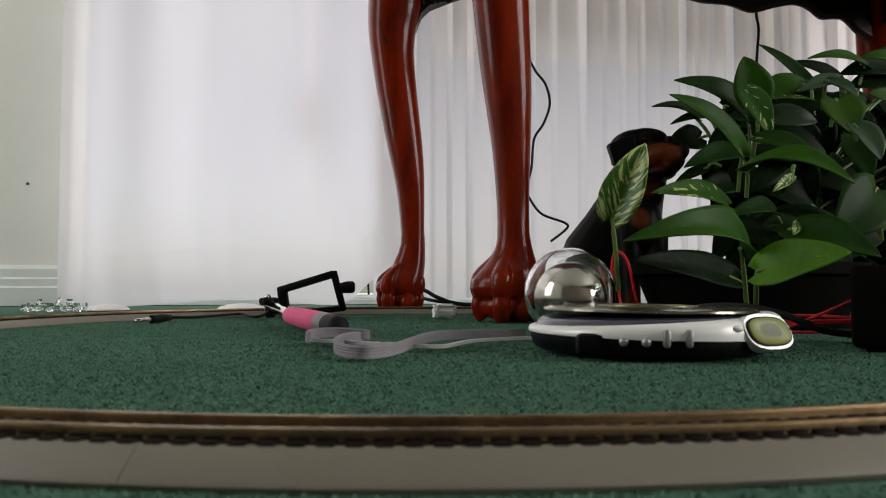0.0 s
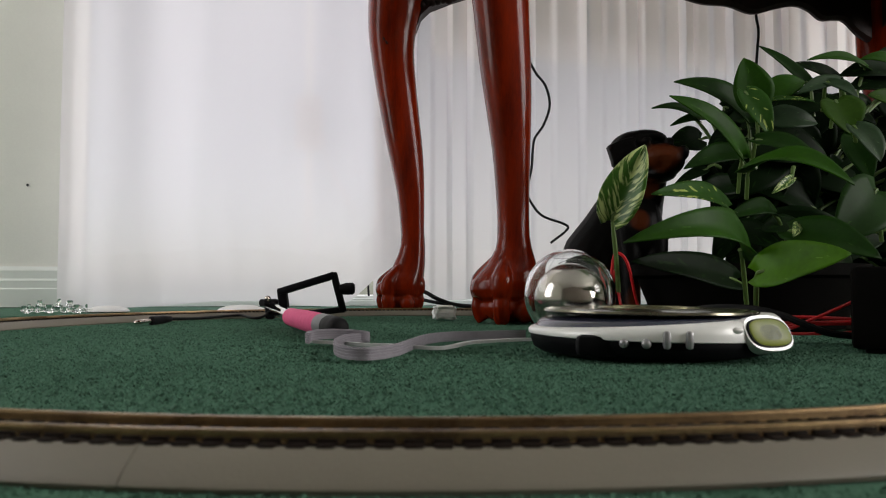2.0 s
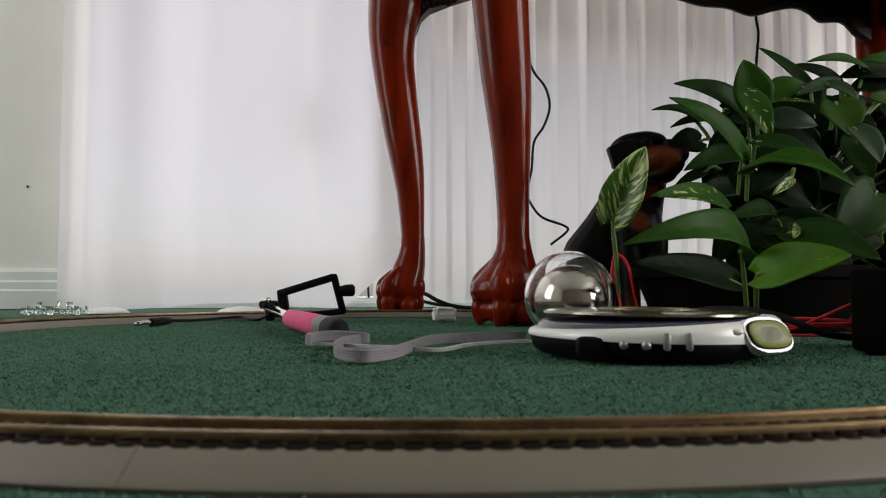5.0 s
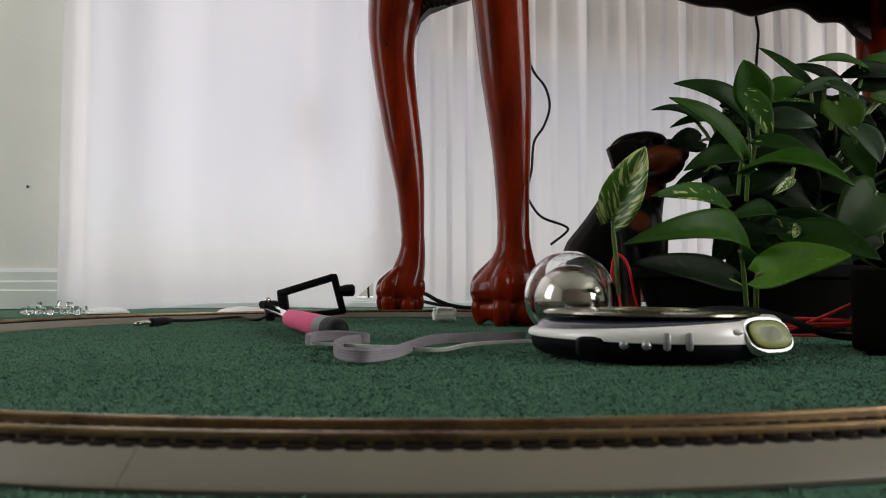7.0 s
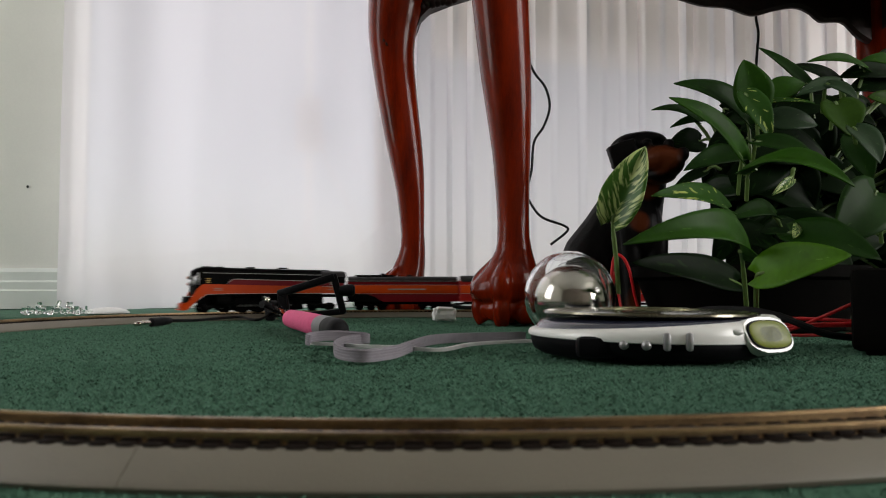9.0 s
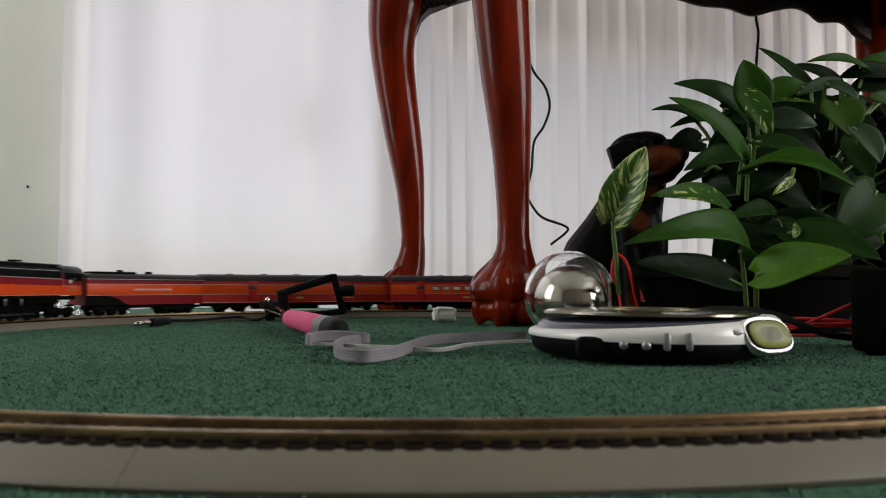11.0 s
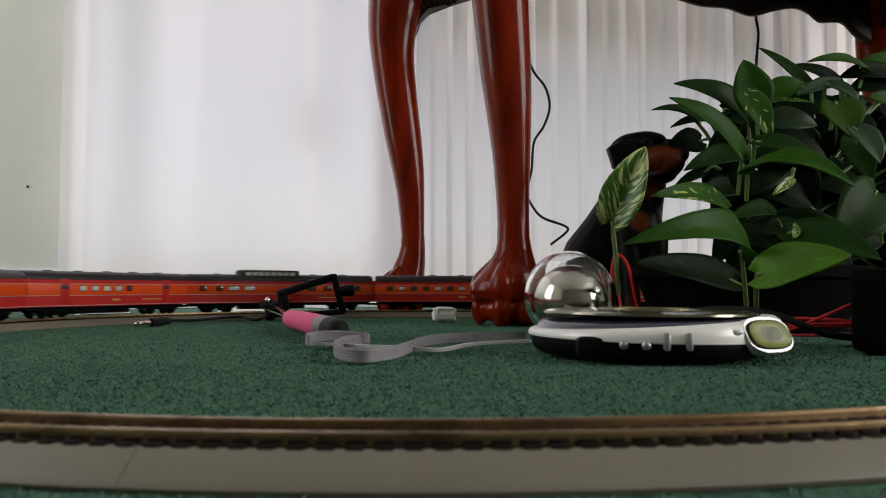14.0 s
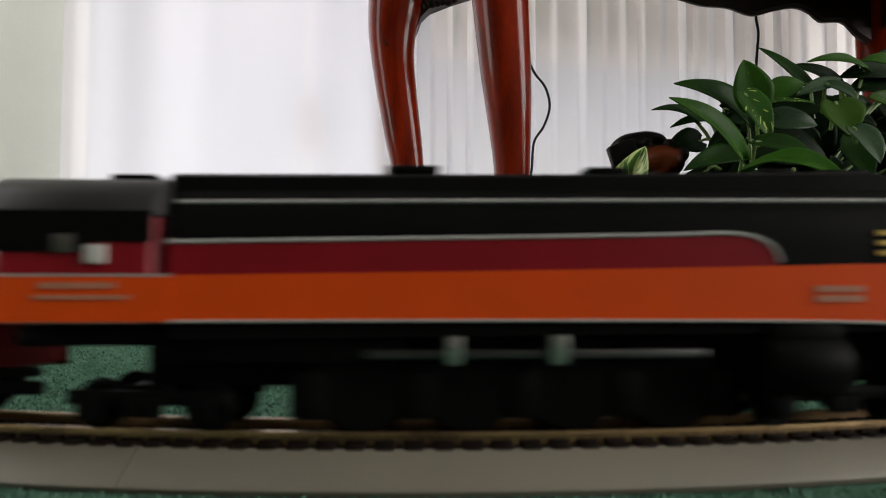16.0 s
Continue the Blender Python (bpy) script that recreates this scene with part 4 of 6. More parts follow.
# ---- dog statue ----
def dog_statue():
    g = Geo()
    B = g.ball
    B((-0.0085, -0.018, 0.1945), (0.031, 0.034, 0.0215), 24)                                     # skull
    B((-0.002, -0.026, 0.2035), (0.026, 0.026, 0.0120), 20)                                      # forehead
    B((0.010, -0.044, 0.1800), (0.024, 0.030, 0.0165), 20)                                       # muzzle
    B((0.017, -0.050, 0.1770), (0.018, 0.026, 0.0170), 18)
    B((0.010, -0.040, 0.1630), (0.019, 0.024, 0.0085), 16)                                       # jaw
    B((0.029, -0.066, 0.1835), (0.0070, 0.008, 0.0080), 14)                                      # nose
    for x in (-0.006, 0.018):
        B((x, -0.054, 0.1985), (0.0060, 0.006, 0.0038), 12)                                      # brows
        B((x + 0.001, -0.0555, 0.1945), (0.0032, 0.0035, 0.0028), 10)                            # eyes
    ear = ((-0.0485, 0.1935), (-0.0350, 0.2000), (-0.0190, 0.2040), (-0.0150, 0.1860), (-0.0270, 0.1740), (-0.0370, 0.1680), (-0.0420, 0.1720))
    g.prism(ear, -0.050, -0.040)
    g.prism([(x * 0.97 - 0.001, 0.187 + (z - 0.187) * 0.92) for x, z in ear], -0.055, -0.047)
    g.tube([(-0.020, -0.020, 0.196), (-0.030, -0.040, 0.192)], [0.015, 0.011], 14)
    g.tube([(0.002, -0.015, 0.190), (0.000, -0.010, 0.165), (-0.004, -0.004, 0.140), (-0.008, 0.002, 0.115)], [0.027, 0.0275, 0.0290, 0.032], 20)
    g.tube([(-0.006, 0.000, 0.165), (-0.016, 0.012, 0.135), (-0.026, 0.024, 0.108), (-0.037, 0.034, 0.080), (-0.046, 0.040, 0.045), (-0.048, 0.042, 0.012)],
           [0.022, 0.030, 0.036, 0.0455, 0.050, 0.046], 20)                                      # back and rump
    B((-0.006, -0.008, 0.108), (0.028, 0.034, 0.045), 20)                                        # chest
    for x in (-0.020, 0.010):
        g.tube([(x, -0.020, 0.105), (x, -0.030, 0.055), (x, -0.034, 0.012)], [0.0160, 0.0110, 0.0100], 14)
        B((x, -0.042, 0.009), (0.013, 0.019, 0.009), 14)
    B((-0.052, -0.004, 0.012), (0.022, 0.034, 0.011), 14)                                        # hind paw
    B((-0.015, 0.01, 0.004), (0.070, 0.060, 0.005), 20)
    m = surf("dog_coat", (0.004, 0.0036, 0.0036), 0.42, var=0.3, scale=60, bump=0.4, bscale=260, spec=0.07)
    n, l = m.node_tree.nodes, m.node_tree.links
    b = n["Principled BSDF"]
    src = b.inputs["Base Color"].links[0].from_socket
    tc = n.new("ShaderNodeTexCoord")
    last = src
    for c, r in (((0.004, -0.074, 0.181), 0.021), ((0.002, -0.040, 0.150), 0.014), ((-0.012, -0.044, 0.114), 0.012), ((0.008, -0.045, 0.02), 0.034)):
        d = n.new("ShaderNodeVectorMath")
        d.operation = "DISTANCE"
        d.inputs[1].default_value = c
        l.new(tc.outputs["Object"], d.inputs[0])
        rg = n.new("ShaderNodeMapRange")
        rg.inputs[1].default_value, rg.inputs[2].default_value, rg.inputs[3].default_value, rg.inputs[4].default_value = r * 0.8, r * 1.15, 1, 0
        l.new(d.outputs["Value"], rg.inputs[0])
        mx = n.new("ShaderNodeMix")
        mx.data_type = "RGBA"
        mx.inputs[7].default_value = (0.075, 0.017, 0.005, 1)
        l.new(rg.outputs[0], mx.inputs[0])
        l.new(last, mx.inputs[6])
        last = mx.outputs[2]
    l.new(last, b.inputs["Base Color"])
    ob = part("dog_statue", g, m, None, "", 80)
    rm = ob.modifiers.new("remesh", "REMESH")
    rm.mode, rm.voxel_size, rm.use_smooth_shade = "VOXEL", 0.0020, True
    smo = ob.modifiers.new("smooth", "SMOOTH")
    smo.factor, smo.iterations = 0.5, 2
    return tagged(ob, "black and tan sitting dog statue by the curtain", "statue")


dog = dog_statue()
dog.matrix_basis = Matrix.Translation((0.2275, 0.870, 0.0))

# ---- pothos ----
PLANT = Vector((0.325, 0.705, 0))
pot = thing("potted_pothos", Matrix.Translation(PLANT), "bushy green pothos with large glossy leaves over a shade-black pot", "plant")
# pot widened to fit the camera's view; its black stands in for shade
part("pot", Geo().lathe([(0.046, 0.0), (0.050, 0.002), (0.060, 0.050), (0.064, 0.053), (0.064, 0.064), (0.060, 0.064), (0.057, 0.055), (0.0, 0.055)], 40, Matrix.Translation((-0.030, 0.030, 0)) @ Matrix.Diagonal((1.75, 1.33, 0.95, 1))), M_POT, pot, "near-black oval pot, filling the shade under the leaves", 40)
part("soil", Geo().lathe([(0.0572, 0.054), (0.055, 0.058), (0.03, 0.061), (0.0, 0.062)], 30, Matrix.Translation((-0.030, 0.030, 0.003)) @ Matrix.Diagonal((1.72, 1.31, 0.95, 1))), M_SOIL, pot, "dark soil")


def leaf(base, tip, width, mat, face=(0, -0.6, 0.8), arch=0.12, fold=0.25, stem=None, thick=0.0009):
    """A heart-shaped leaf from stalk to point, arched and folded along its rib; stem: where its stalk starts."""
    b, t = Vector(base), Vector(tip)
    ax = t - b
    L = ax.length
    ax.normalize()
    side = ax.cross(Vector(face)).normalized()
    nrm = side.cross(ax).normalized()
    if nrm.dot(Vector(face)) < 0:
        nrm = -nrm
    nu, nv = 14, 8
    rng = random.Random(int(abs(b.x * 9173 + t.z * 5113 + width * 777) * 1000))
    wob, ph = rng.uniform(0.02, 0.05), rng.uniform(0, 6)
    v, uv = [], []
    for i in range(nu + 1):
        s = i / nu
        w = width / 2 * (1.52 * (s + 0.015) ** 0.42 * (1 - s) ** 0.78 * (1 + 0.18 * (1 - s))) if i < nu else 0.0004
        mid = b + ax * (L * s) + nrm * (arch * L * (4 * s * (1 - s)))
        for j in range(nv + 1):
            q = j / nv * 2 - 1
            back = -0.10 * L * (abs(q) ** 1.5) * max(0, 1 - s * 5)
            h = fold * w * (abs(q) ** 1.3) * (1 if fold > 0 else 1) + wob * w * math.sin(s * 9 + ph + q * 2) * abs(q)
            v.append(mid + side * (w * q * (1 - 0.12 * abs(fold))) + nrm * h + ax * back)
            uv.append((s - 0.5 * abs(q) * (width / L), 0.5 + 0.5 * q))
    f = []
    w = nv + 1
    for i in range(nu):
        for j in range(nv):
            f.append((i * w + j, i * w + j + 1, (i + 1) * w + j + 1, (i + 1) * w + j))
    me = bpy.data.meshes.new("leaf")
    me.from_pydata([tuple(p - PLANT) for p in v], [], f)
    lay = me.uv_layers.new(name="UVMap")
    for lp in me.loops:
        lay.data[lp.index].uv = uv[lp.vertex_index]
    me.polygons.foreach_set("use_smooth", [True] * len(me.polygons))
    me.materials.append(mat)
    ob = new("leaf", me)
    ob.parent = pot
    so = ob.modifiers.new("thickness", "SOLIDIFY")
    so.thickness, so.offset = thick, 0
    if stem is not None:
        s0 = Vector(stem)
        m1 = (s0 + b) / 2 + Vector((0, 0, 0.15 * (b - s0).length)) * (0.5 if b.z > s0.z else 1.0)
        part("stalk", Geo().tube([p - PLANT for p in smooth_path([s0, m1, b, b + ax * L * 0.1 + nrm * arch * L * 0.3], 5)], [0.0019] * 8 + [0.0015] * 8, 8), M_STEM, ob, "green stalk")
    return ob


leaf((0.1312, 0.5850, 0.0919), (0.1547, 0.5750, 0.1483), 0.0428, M_LEAFVAR, (-0.35, -1.2, 0.15), 0.04, 0.55, (0.1388, 0.6000, 0.0359))
leaf((0.2484, 0.6600, 0.1085), (0.1631, 0.5900, 0.1123), 0.0321, M_LEAFSTREAK, (0.1, -1.0, 0.6), 0.1, 0.25, (0.2700, 0.7000, 0.0979))
leaf((0.2249, 0.5700, 0.0624), (0.1191, 0.5000, 0.0690), 0.0394, M_LEAFMID, (0.15, -0.95, 0.55), 0.22, 0.45, (0.2399, 0.6000, 0.0217))
leaf((0.2216, 0.5350, 0.0491), (0.2643, 0.4900, 0.0615), 0.0413, M_LEAFLIGHT, (0.05, -1.1, 0.5), 0.08, 0.22, (0.2388, 0.5800, 0.0223))
leaf((0.2844, 0.6200, 0.0857), (0.3241, 0.5600, 0.0608), 0.0435, M_LEAF, (-0.1, -1.1, 0.45), 0.1, 0.2, (0.3074, 0.6800, 0.0708))
leaf((0.2469, 0.6400, 0.0451), (0.1444, 0.5800, 0.0594), 0.0382, M_LEAFSHADE, (0, -1.0, 0.5), 0.06, 0.2, (0.2711, 0.6800, 0.0303))
leaf((0.3156, 0.7200, 0.1082), (0.2532, 0.6800, 0.1003), 0.0282, M_LEAF, (0.1, -1.0, 0.6), 0.2, 0.2, (0.3368, 0.7500, 0.0964))
leaf((0.2674, 0.6600, 0.1403), (0.3169, 0.5800, 0.1181), 0.0347, M_LEAFMID, (0, -0.9, 0.62), 0.2, 0.3, (0.2734, 0.6800, 0.1192))
leaf((0.3252, 0.8000, 0.2137), (0.2402, 0.7800, 0.2533), 0.0441, M_LEAF, (0.25, -1.0, 0.55), 0.16, 0.3, (0.3279, 0.8000, 0.1724))
leaf((0.2895, 0.7300, 0.1653), (0.2112, 0.7000, 0.2181), 0.0368, M_LEAFMID, (0.25, -1.0, 0.5), 0.12, 0.3, (0.2933, 0.7500, 0.1330))
leaf((0.2766, 0.8200, 0.2217), (0.2224, 0.8000, 0.2301), 0.0181, M_LEAF, (0.1, -0.85, 0.64), 0.16, 0.25, (0.2964, 0.8200, 0.1931))
leaf((0.2944, 0.8300, 0.2265), (0.2451, 0.8100, 0.2134), 0.0165, M_LEAF, (0.1, -0.85, 0.64), 0.1, 0.25, (0.3064, 0.8300, 0.1994))
leaf((0.3194, 0.7650, 0.2235), (0.3057, 0.7600, 0.2723), 0.0528, M_LEAFMID, (-0.15, -1.3, 0.2), 0.03, 0.18, (0.3271, 0.7800, 0.1868))
leaf((0.3432, 0.7900, 0.2440), (0.3817, 0.7900, 0.2561), 0.0354, M_LEAFMID, (0.05, -1.2, 0.45), 0.1, 0.2, (0.3455, 0.8000, 0.2331))
leaf((0.4071, 0.8300, 0.2619), (0.3596, 0.8500, 0.3135), 0.0244, M_LEAF, (0.3, -1.0, 0.35), 0.04, 0.3, (0.4100, 0.8300, 0.2277))
leaf((0.4504, 0.8500, 0.2712), (0.3945, 0.8500, 0.2933), 0.0248, M_LEAFSHADE, (0.2, -1.0, 0.45), 0.1, 0.25, (0.4415, 0.8300, 0.2341))
leaf((0.4622, 0.8200, 0.2793), (0.3895, 0.8000, 0.2821), 0.0218, M_LEAFMID, (0.1, -0.85, 0.65), 0.12, 0.3, (0.4485, 0.8200, 0.2317))
leaf((0.4134, 0.7800, 0.2545), (0.3588, 0.7600, 0.2351), 0.0241, M_LEAFSHEEN, (0.1, -0.85, 0.7), 0.08, 0.2, (0.4315, 0.8000, 0.2271))
leaf((0.3941, 0.7700, 0.2494), (0.4151, 0.7500, 0.2279), 0.0221, M_LEAFSHEEN, (-0.1, -0.85, 0.7), 0.14, 0.2, (0.4044, 0.8000, 0.2271))
leaf((0.2981, 0.7400, 0.2322), (0.3140, 0.7200, 0.1821), 0.0343, M_LEAFSTREAK, (-0.1, -1.2, 0.35), 0.1, 0.35, (0.3121, 0.7700, 0.2200))
leaf((0.3286, 0.7700, 0.2306), (0.3770, 0.7600, 0.2275), 0.0120, M_LEAFSTREAK, (0, -0.7, 0.8), 0.06, 0.2, (0.3297, 0.7800, 0.2224))
leaf((0.3395, 0.7800, 0.2141), (0.3887, 0.7800, 0.2093), 0.0384, M_LEAFSHEEN, (0, -1.1, 0.5), 0.1, 0.2)
leaf((0.2916, 0.7000, 0.1760), (0.3308, 0.6600, 0.1433), 0.0350, M_LEAF, (0.1, -1.0, 0.6), 0.14, 0.2, (0.2950, 0.7200, 0.1537))
leaf((0.3872, 0.7400, 0.2232), (0.3910, 0.7200, 0.1854), 0.0539, M_LEAFOLIVE, (-0.1, -1.2, 0.4), 0.08, 0.25, (0.3923, 0.7600, 0.2004))
leaf((0.3824, 0.7000, 0.1888), (0.3951, 0.6800, 0.1526), 0.0401, M_LEAFSHEEN, (0.2, -1.1, 0.5), 0.08, 0.3, (0.4032, 0.7300, 0.1553))
leaf((0.3921, 0.7200, 0.1854), (0.3978, 0.7000, 0.1390), 0.0364, M_LEAF, (-0.4, -1.1, 0.3), 0.08, 0.2)
leaf((0.3913, 0.6800, 0.1269), (0.3410, 0.6600, 0.0808), 0.0659, M_LEAF, (0.1, -1.2, 0.35), 0.08, 0.2, (0.4172, 0.7200, 0.0834))
leaf((0.4873, 0.8000, 0.2772), (0.4470, 0.8000, 0.2833), 0.0250, M_LEAFMID, (0.1, -0.9, 0.6), 0.14, 0.2)
leaf((0.5115, 0.8400, 0.2826), (0.4335, 0.8200, 0.2705), 0.0408, M_LEAFSHADE, (0.1, -1.0, 0.5), 0.1, 0.2)
leaf((0.4738, 0.7800, 0.2283), (0.4361, 0.7700, 0.2365), 0.0312, M_LEAFOLIVE, (0.1, -1.0, 0.5), 0.1, 0.2)
leaf((0.3109, 0.7900, 0.1791), (0.2397, 0.7500, 0.1573), 0.0345, M_LEAF, (0.1, -1.0, 0.6), 0.12, 0.2, (0.3205, 0.8000, 0.1603))
leaf((0.2880, 0.8400, 0.2045), (0.2470, 0.8300, 0.1950), 0.0411, M_LEAFSHADE, (0, -1.1, 0.4), 0.1, 0.2, (0.3038, 0.8400, 0.2045))
leaf((0.3166, 0.8000, 0.2076), (0.2779, 0.7900, 0.1875), 0.0338, M_LEAFSHADE, (0, -1.1, 0.4), 0.1, 0.2, (0.3289, 0.8200, 0.1819))
leaf((0.2785, 0.8000, 0.1640), (0.2373, 0.7800, 0.1432), 0.0159, M_LEAFSHADE, (0, -1.0, 0.5), 0.1, 0.2, (0.3021, 0.8200, 0.1695))
leaf((0.3151, 0.6800, 0.1382), (0.2921, 0.6700, 0.1226), 0.0120, M_LEAFVAR, (0.1, -1.1, 0.4), 0.1, 0.3, (0.3262, 0.7000, 0.1506))
leaf((0.2887, 0.6150, 0.0909), (0.2778, 0.6000, 0.0798), 0.0108, M_LEAFVAR, (0.1, -1.1, 0.4), 0.05, 0.2)
# more leaves in the shade colour, closing gaps within the plant
leaf((0.3521, 0.7200, 0.0619), (0.3208, 0.7000, 0.0352), 0.0350, M_LEAFSHADE, (0, -1.1, 0.4), 0.1, 0.2)
leaf((0.3172, 0.8200, 0.1510), (0.2661, 0.8000, 0.1392), 0.0362, M_LEAFSHADE, (0, -1.1, 0.4), 0.1, 0.2)
leaf((0.3735, 0.7000, 0.0560), (0.3331, 0.6800, 0.0810), 0.0309, M_LEAFSHADE, (0, -1.1, 0.4), 0.1, 0.2)
leaf((0.3086, 0.8000, 0.1092), (0.2815, 0.7900, 0.0640), 0.0370, M_LEAFSHADE, (0, -1.1, 0.4), 0.1, 0.2)
leaf((0.3261, 0.8000, 0.0882), (0.2950, 0.7900, 0.0610), 0.0427, M_LEAFSHADE, (0, -1.1, 0.4), 0.1, 0.2)
leaf((0.5079, 0.8400, 0.2684), (0.4430, 0.8200, 0.2567), 0.0445, M_LEAFSHADE, (0.1, -1.0, 0.5), 0.1, 0.2)
leaf((0.5182, 0.8500, 0.3037), (0.4767, 0.8400, 0.2845), 0.0333, M_LEAFSHADE, (0.1, -1.1, 0.4), 0.1, 0.2)
leaf((0.3722, 0.7400, 0.0349), (0.3352, 0.7300, 0.0622), 0.0460, M_LEAFSHADE, (0, -1.1, 0.4), 0.1, 0.2)
leaf((0.4162, 0.7600, 0.0348), (0.3722, 0.7500, 0.0572), 0.0473, M_LEAFSHADE, (0, -1.1, 0.4), 0.1, 0.2)
# dense inner leaves, kept in the camera's outline; their shade is in the green
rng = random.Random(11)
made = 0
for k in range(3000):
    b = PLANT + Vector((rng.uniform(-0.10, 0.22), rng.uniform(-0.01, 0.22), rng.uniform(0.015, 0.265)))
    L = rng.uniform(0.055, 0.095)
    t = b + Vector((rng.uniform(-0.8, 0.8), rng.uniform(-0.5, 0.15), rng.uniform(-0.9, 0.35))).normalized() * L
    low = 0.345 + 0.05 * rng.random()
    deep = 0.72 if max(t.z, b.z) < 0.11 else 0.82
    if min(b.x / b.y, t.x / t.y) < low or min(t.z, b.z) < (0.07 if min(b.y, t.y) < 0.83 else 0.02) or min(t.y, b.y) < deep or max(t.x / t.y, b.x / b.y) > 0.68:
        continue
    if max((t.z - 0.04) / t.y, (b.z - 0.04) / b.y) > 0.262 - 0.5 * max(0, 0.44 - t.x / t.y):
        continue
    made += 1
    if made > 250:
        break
    leaf(b, t, L * rng.uniform(0.62, 0.80), M_LEAFSHADE, (rng.uniform(-0.4, 0.4), -1.0, rng.uniform(0.2, 0.9)), rng.uniform(0.05, 0.2), rng.uniform(0.05, 0.3),
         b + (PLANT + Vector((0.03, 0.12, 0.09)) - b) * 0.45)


# ---- train ----
def rod_x(pts, r, n=10):
    return Geo().tube(pts, r, n)


def wheel_mesh(r, w, spokes, name="wheel"):
    """A spoked or plain wheel about the y axis."""
    g = Geo()
    m = Matrix.Rotation(radians(90), 4, "X")
    g.lathe([(r * 0.80, -w / 2), (r * 1.10, -w / 2), (r * 1.10, -w / 2 + 0.0007), (r, -w / 2 + 0.0009), (r, w / 2), (r * 0.80, w / 2)], 28, m)
    if spokes:
        g.lathe([(r * 0.22, -w / 2), (r * 0.22, w * 0.6), (0.0, w * 0.6)], 14, m)
        g.lathe([(r * 0.82, -w * 0.2), (r * 0.82, w * 0.12), (r * 0.5, w * 0.02), (r * 0.2, w * 0.25)], 24, m)
        g.box((r * 0.55, 0, 0), (r * 0.35, w * 0.8, r * 0.7), 0.0003)
    else:
        g.lathe([(r * 0.82, -w * 0.3), (r * 0.82, w * 0.25), (r * 0.4, w * 0.05), (r * 0.25, w * 0.4), (0.0, w * 0.4)], 20, m)
    return mesh_of(name, g, M_LOCO, 40)


def axle(parent, x, r, wm, name="wheelset", z=None):
    """Two wheels on an axle, a moving part."""
    g = Geo().tube([(0, -0.0085, 0), (0, 0.0085, 0)], 0.0014, 8)
    ob = part(name, g, M_STEEL, parent, "", 40, Matrix.Translation((x, 0, r if z is None else z)))
    for s in (1, -1):
        w = new("wheel", wm)
        w.matrix_basis = Matrix.Translation((0, 0.0080 * s, 0)) @ (Matrix.Identity(4) if s < 0 else Matrix.Rotation(radians(180), 4, "Z"))
        w.parent = ob
    return ob


WM_SMALL = wheel_mesh(0.0052, 0.0026, 0)
WM_DRIVE = wheel_mesh(0.0112, 0.0028, 12, "driving_wheel")


def truck(parent, x, wheels=(-0.0135, 0.0135), frame_len=0.041):
    """A bogie that turns under its carriage."""
    g = Geo()
    for s in (-1, 1):
        y = 0.0115 * s
        g.box((0, y, 0.0072), (frame_len, 0.0022, 0.0032), 0.0006)
        for w in wheels:
            g.box((w, y + 0.0006 * s, 0.0052), (0.0058, 0.0024, 0.0058), 0.0008)
        g.box((0, y + 0.0008 * s, 0.0050), (0.0085, 0.0022, 0.0040), 0.0008)
        for k in range(3):
            g.lathe([(0.0013, -0.002), (0.0013, 0.002)], 8, Matrix.Translation((-0.0028 + 0.0028 * k, y + 0.001 * s, 0.0052)))
    g.box((0, 0, 0.0082), (0.010, 0.020, 0.0030), 0.0006)
    ob = part("bogie", g, M_LOCO, parent, "black bogie", 40, Matrix.Translation((x, 0, 0)))
    axles = [axle(ob, w, 0.0052, WM_SMALL) for w in wheels]
    return ob, axles


def coupler(parent, x):
    return part("coupler", Geo().box((x, 0, 0.0085), (0.012, 0.003, 0.003), 0.0006), M_LOCO, parent)


def body_section(hw, z0, z1, zt, n=9):
    """Half-width, sill, eaves and crown of a carriage."""
    pts = [(-hw, z0), (-hw, z1)]
    for k in range(1, n):
        a = math.pi * k / n
        pts.append((-hw * 0.985 * math.copysign(abs(math.cos(a)) ** 0.75, math.cos(a)), z1 + (zt - z1) * math.sin(a) ** 0.8))
    return pts + [(hw, z1), (hw, z0)]


def extrude_x(sec, x0, x1, inset=0.0012):
    """Section in y, z along x, with eased ends."""
    cz = sum(z for _, z in sec) / len(sec)
    rings = []
    for x, k in ((x0, 0.94), (x0 + inset, 1.0), (x1 - inset, 1.0), (x1, 0.94)):
        rings.append([Vector((x, y * k, cz + (z - cz) * k)) for y, z in sec])
    return Geo().loft(rings)


CARS = []      # object, offset of its middle behind the nose, half the distance of its bogies, bogies, axles


def bars(parent, x, z, w, h, hw, mat, label):
    for s in (-1, 1):
        part("lettering", Geo().box((x, s * (hw + 0.00035), z), (w, 0.0003, h)), mat, parent, label)


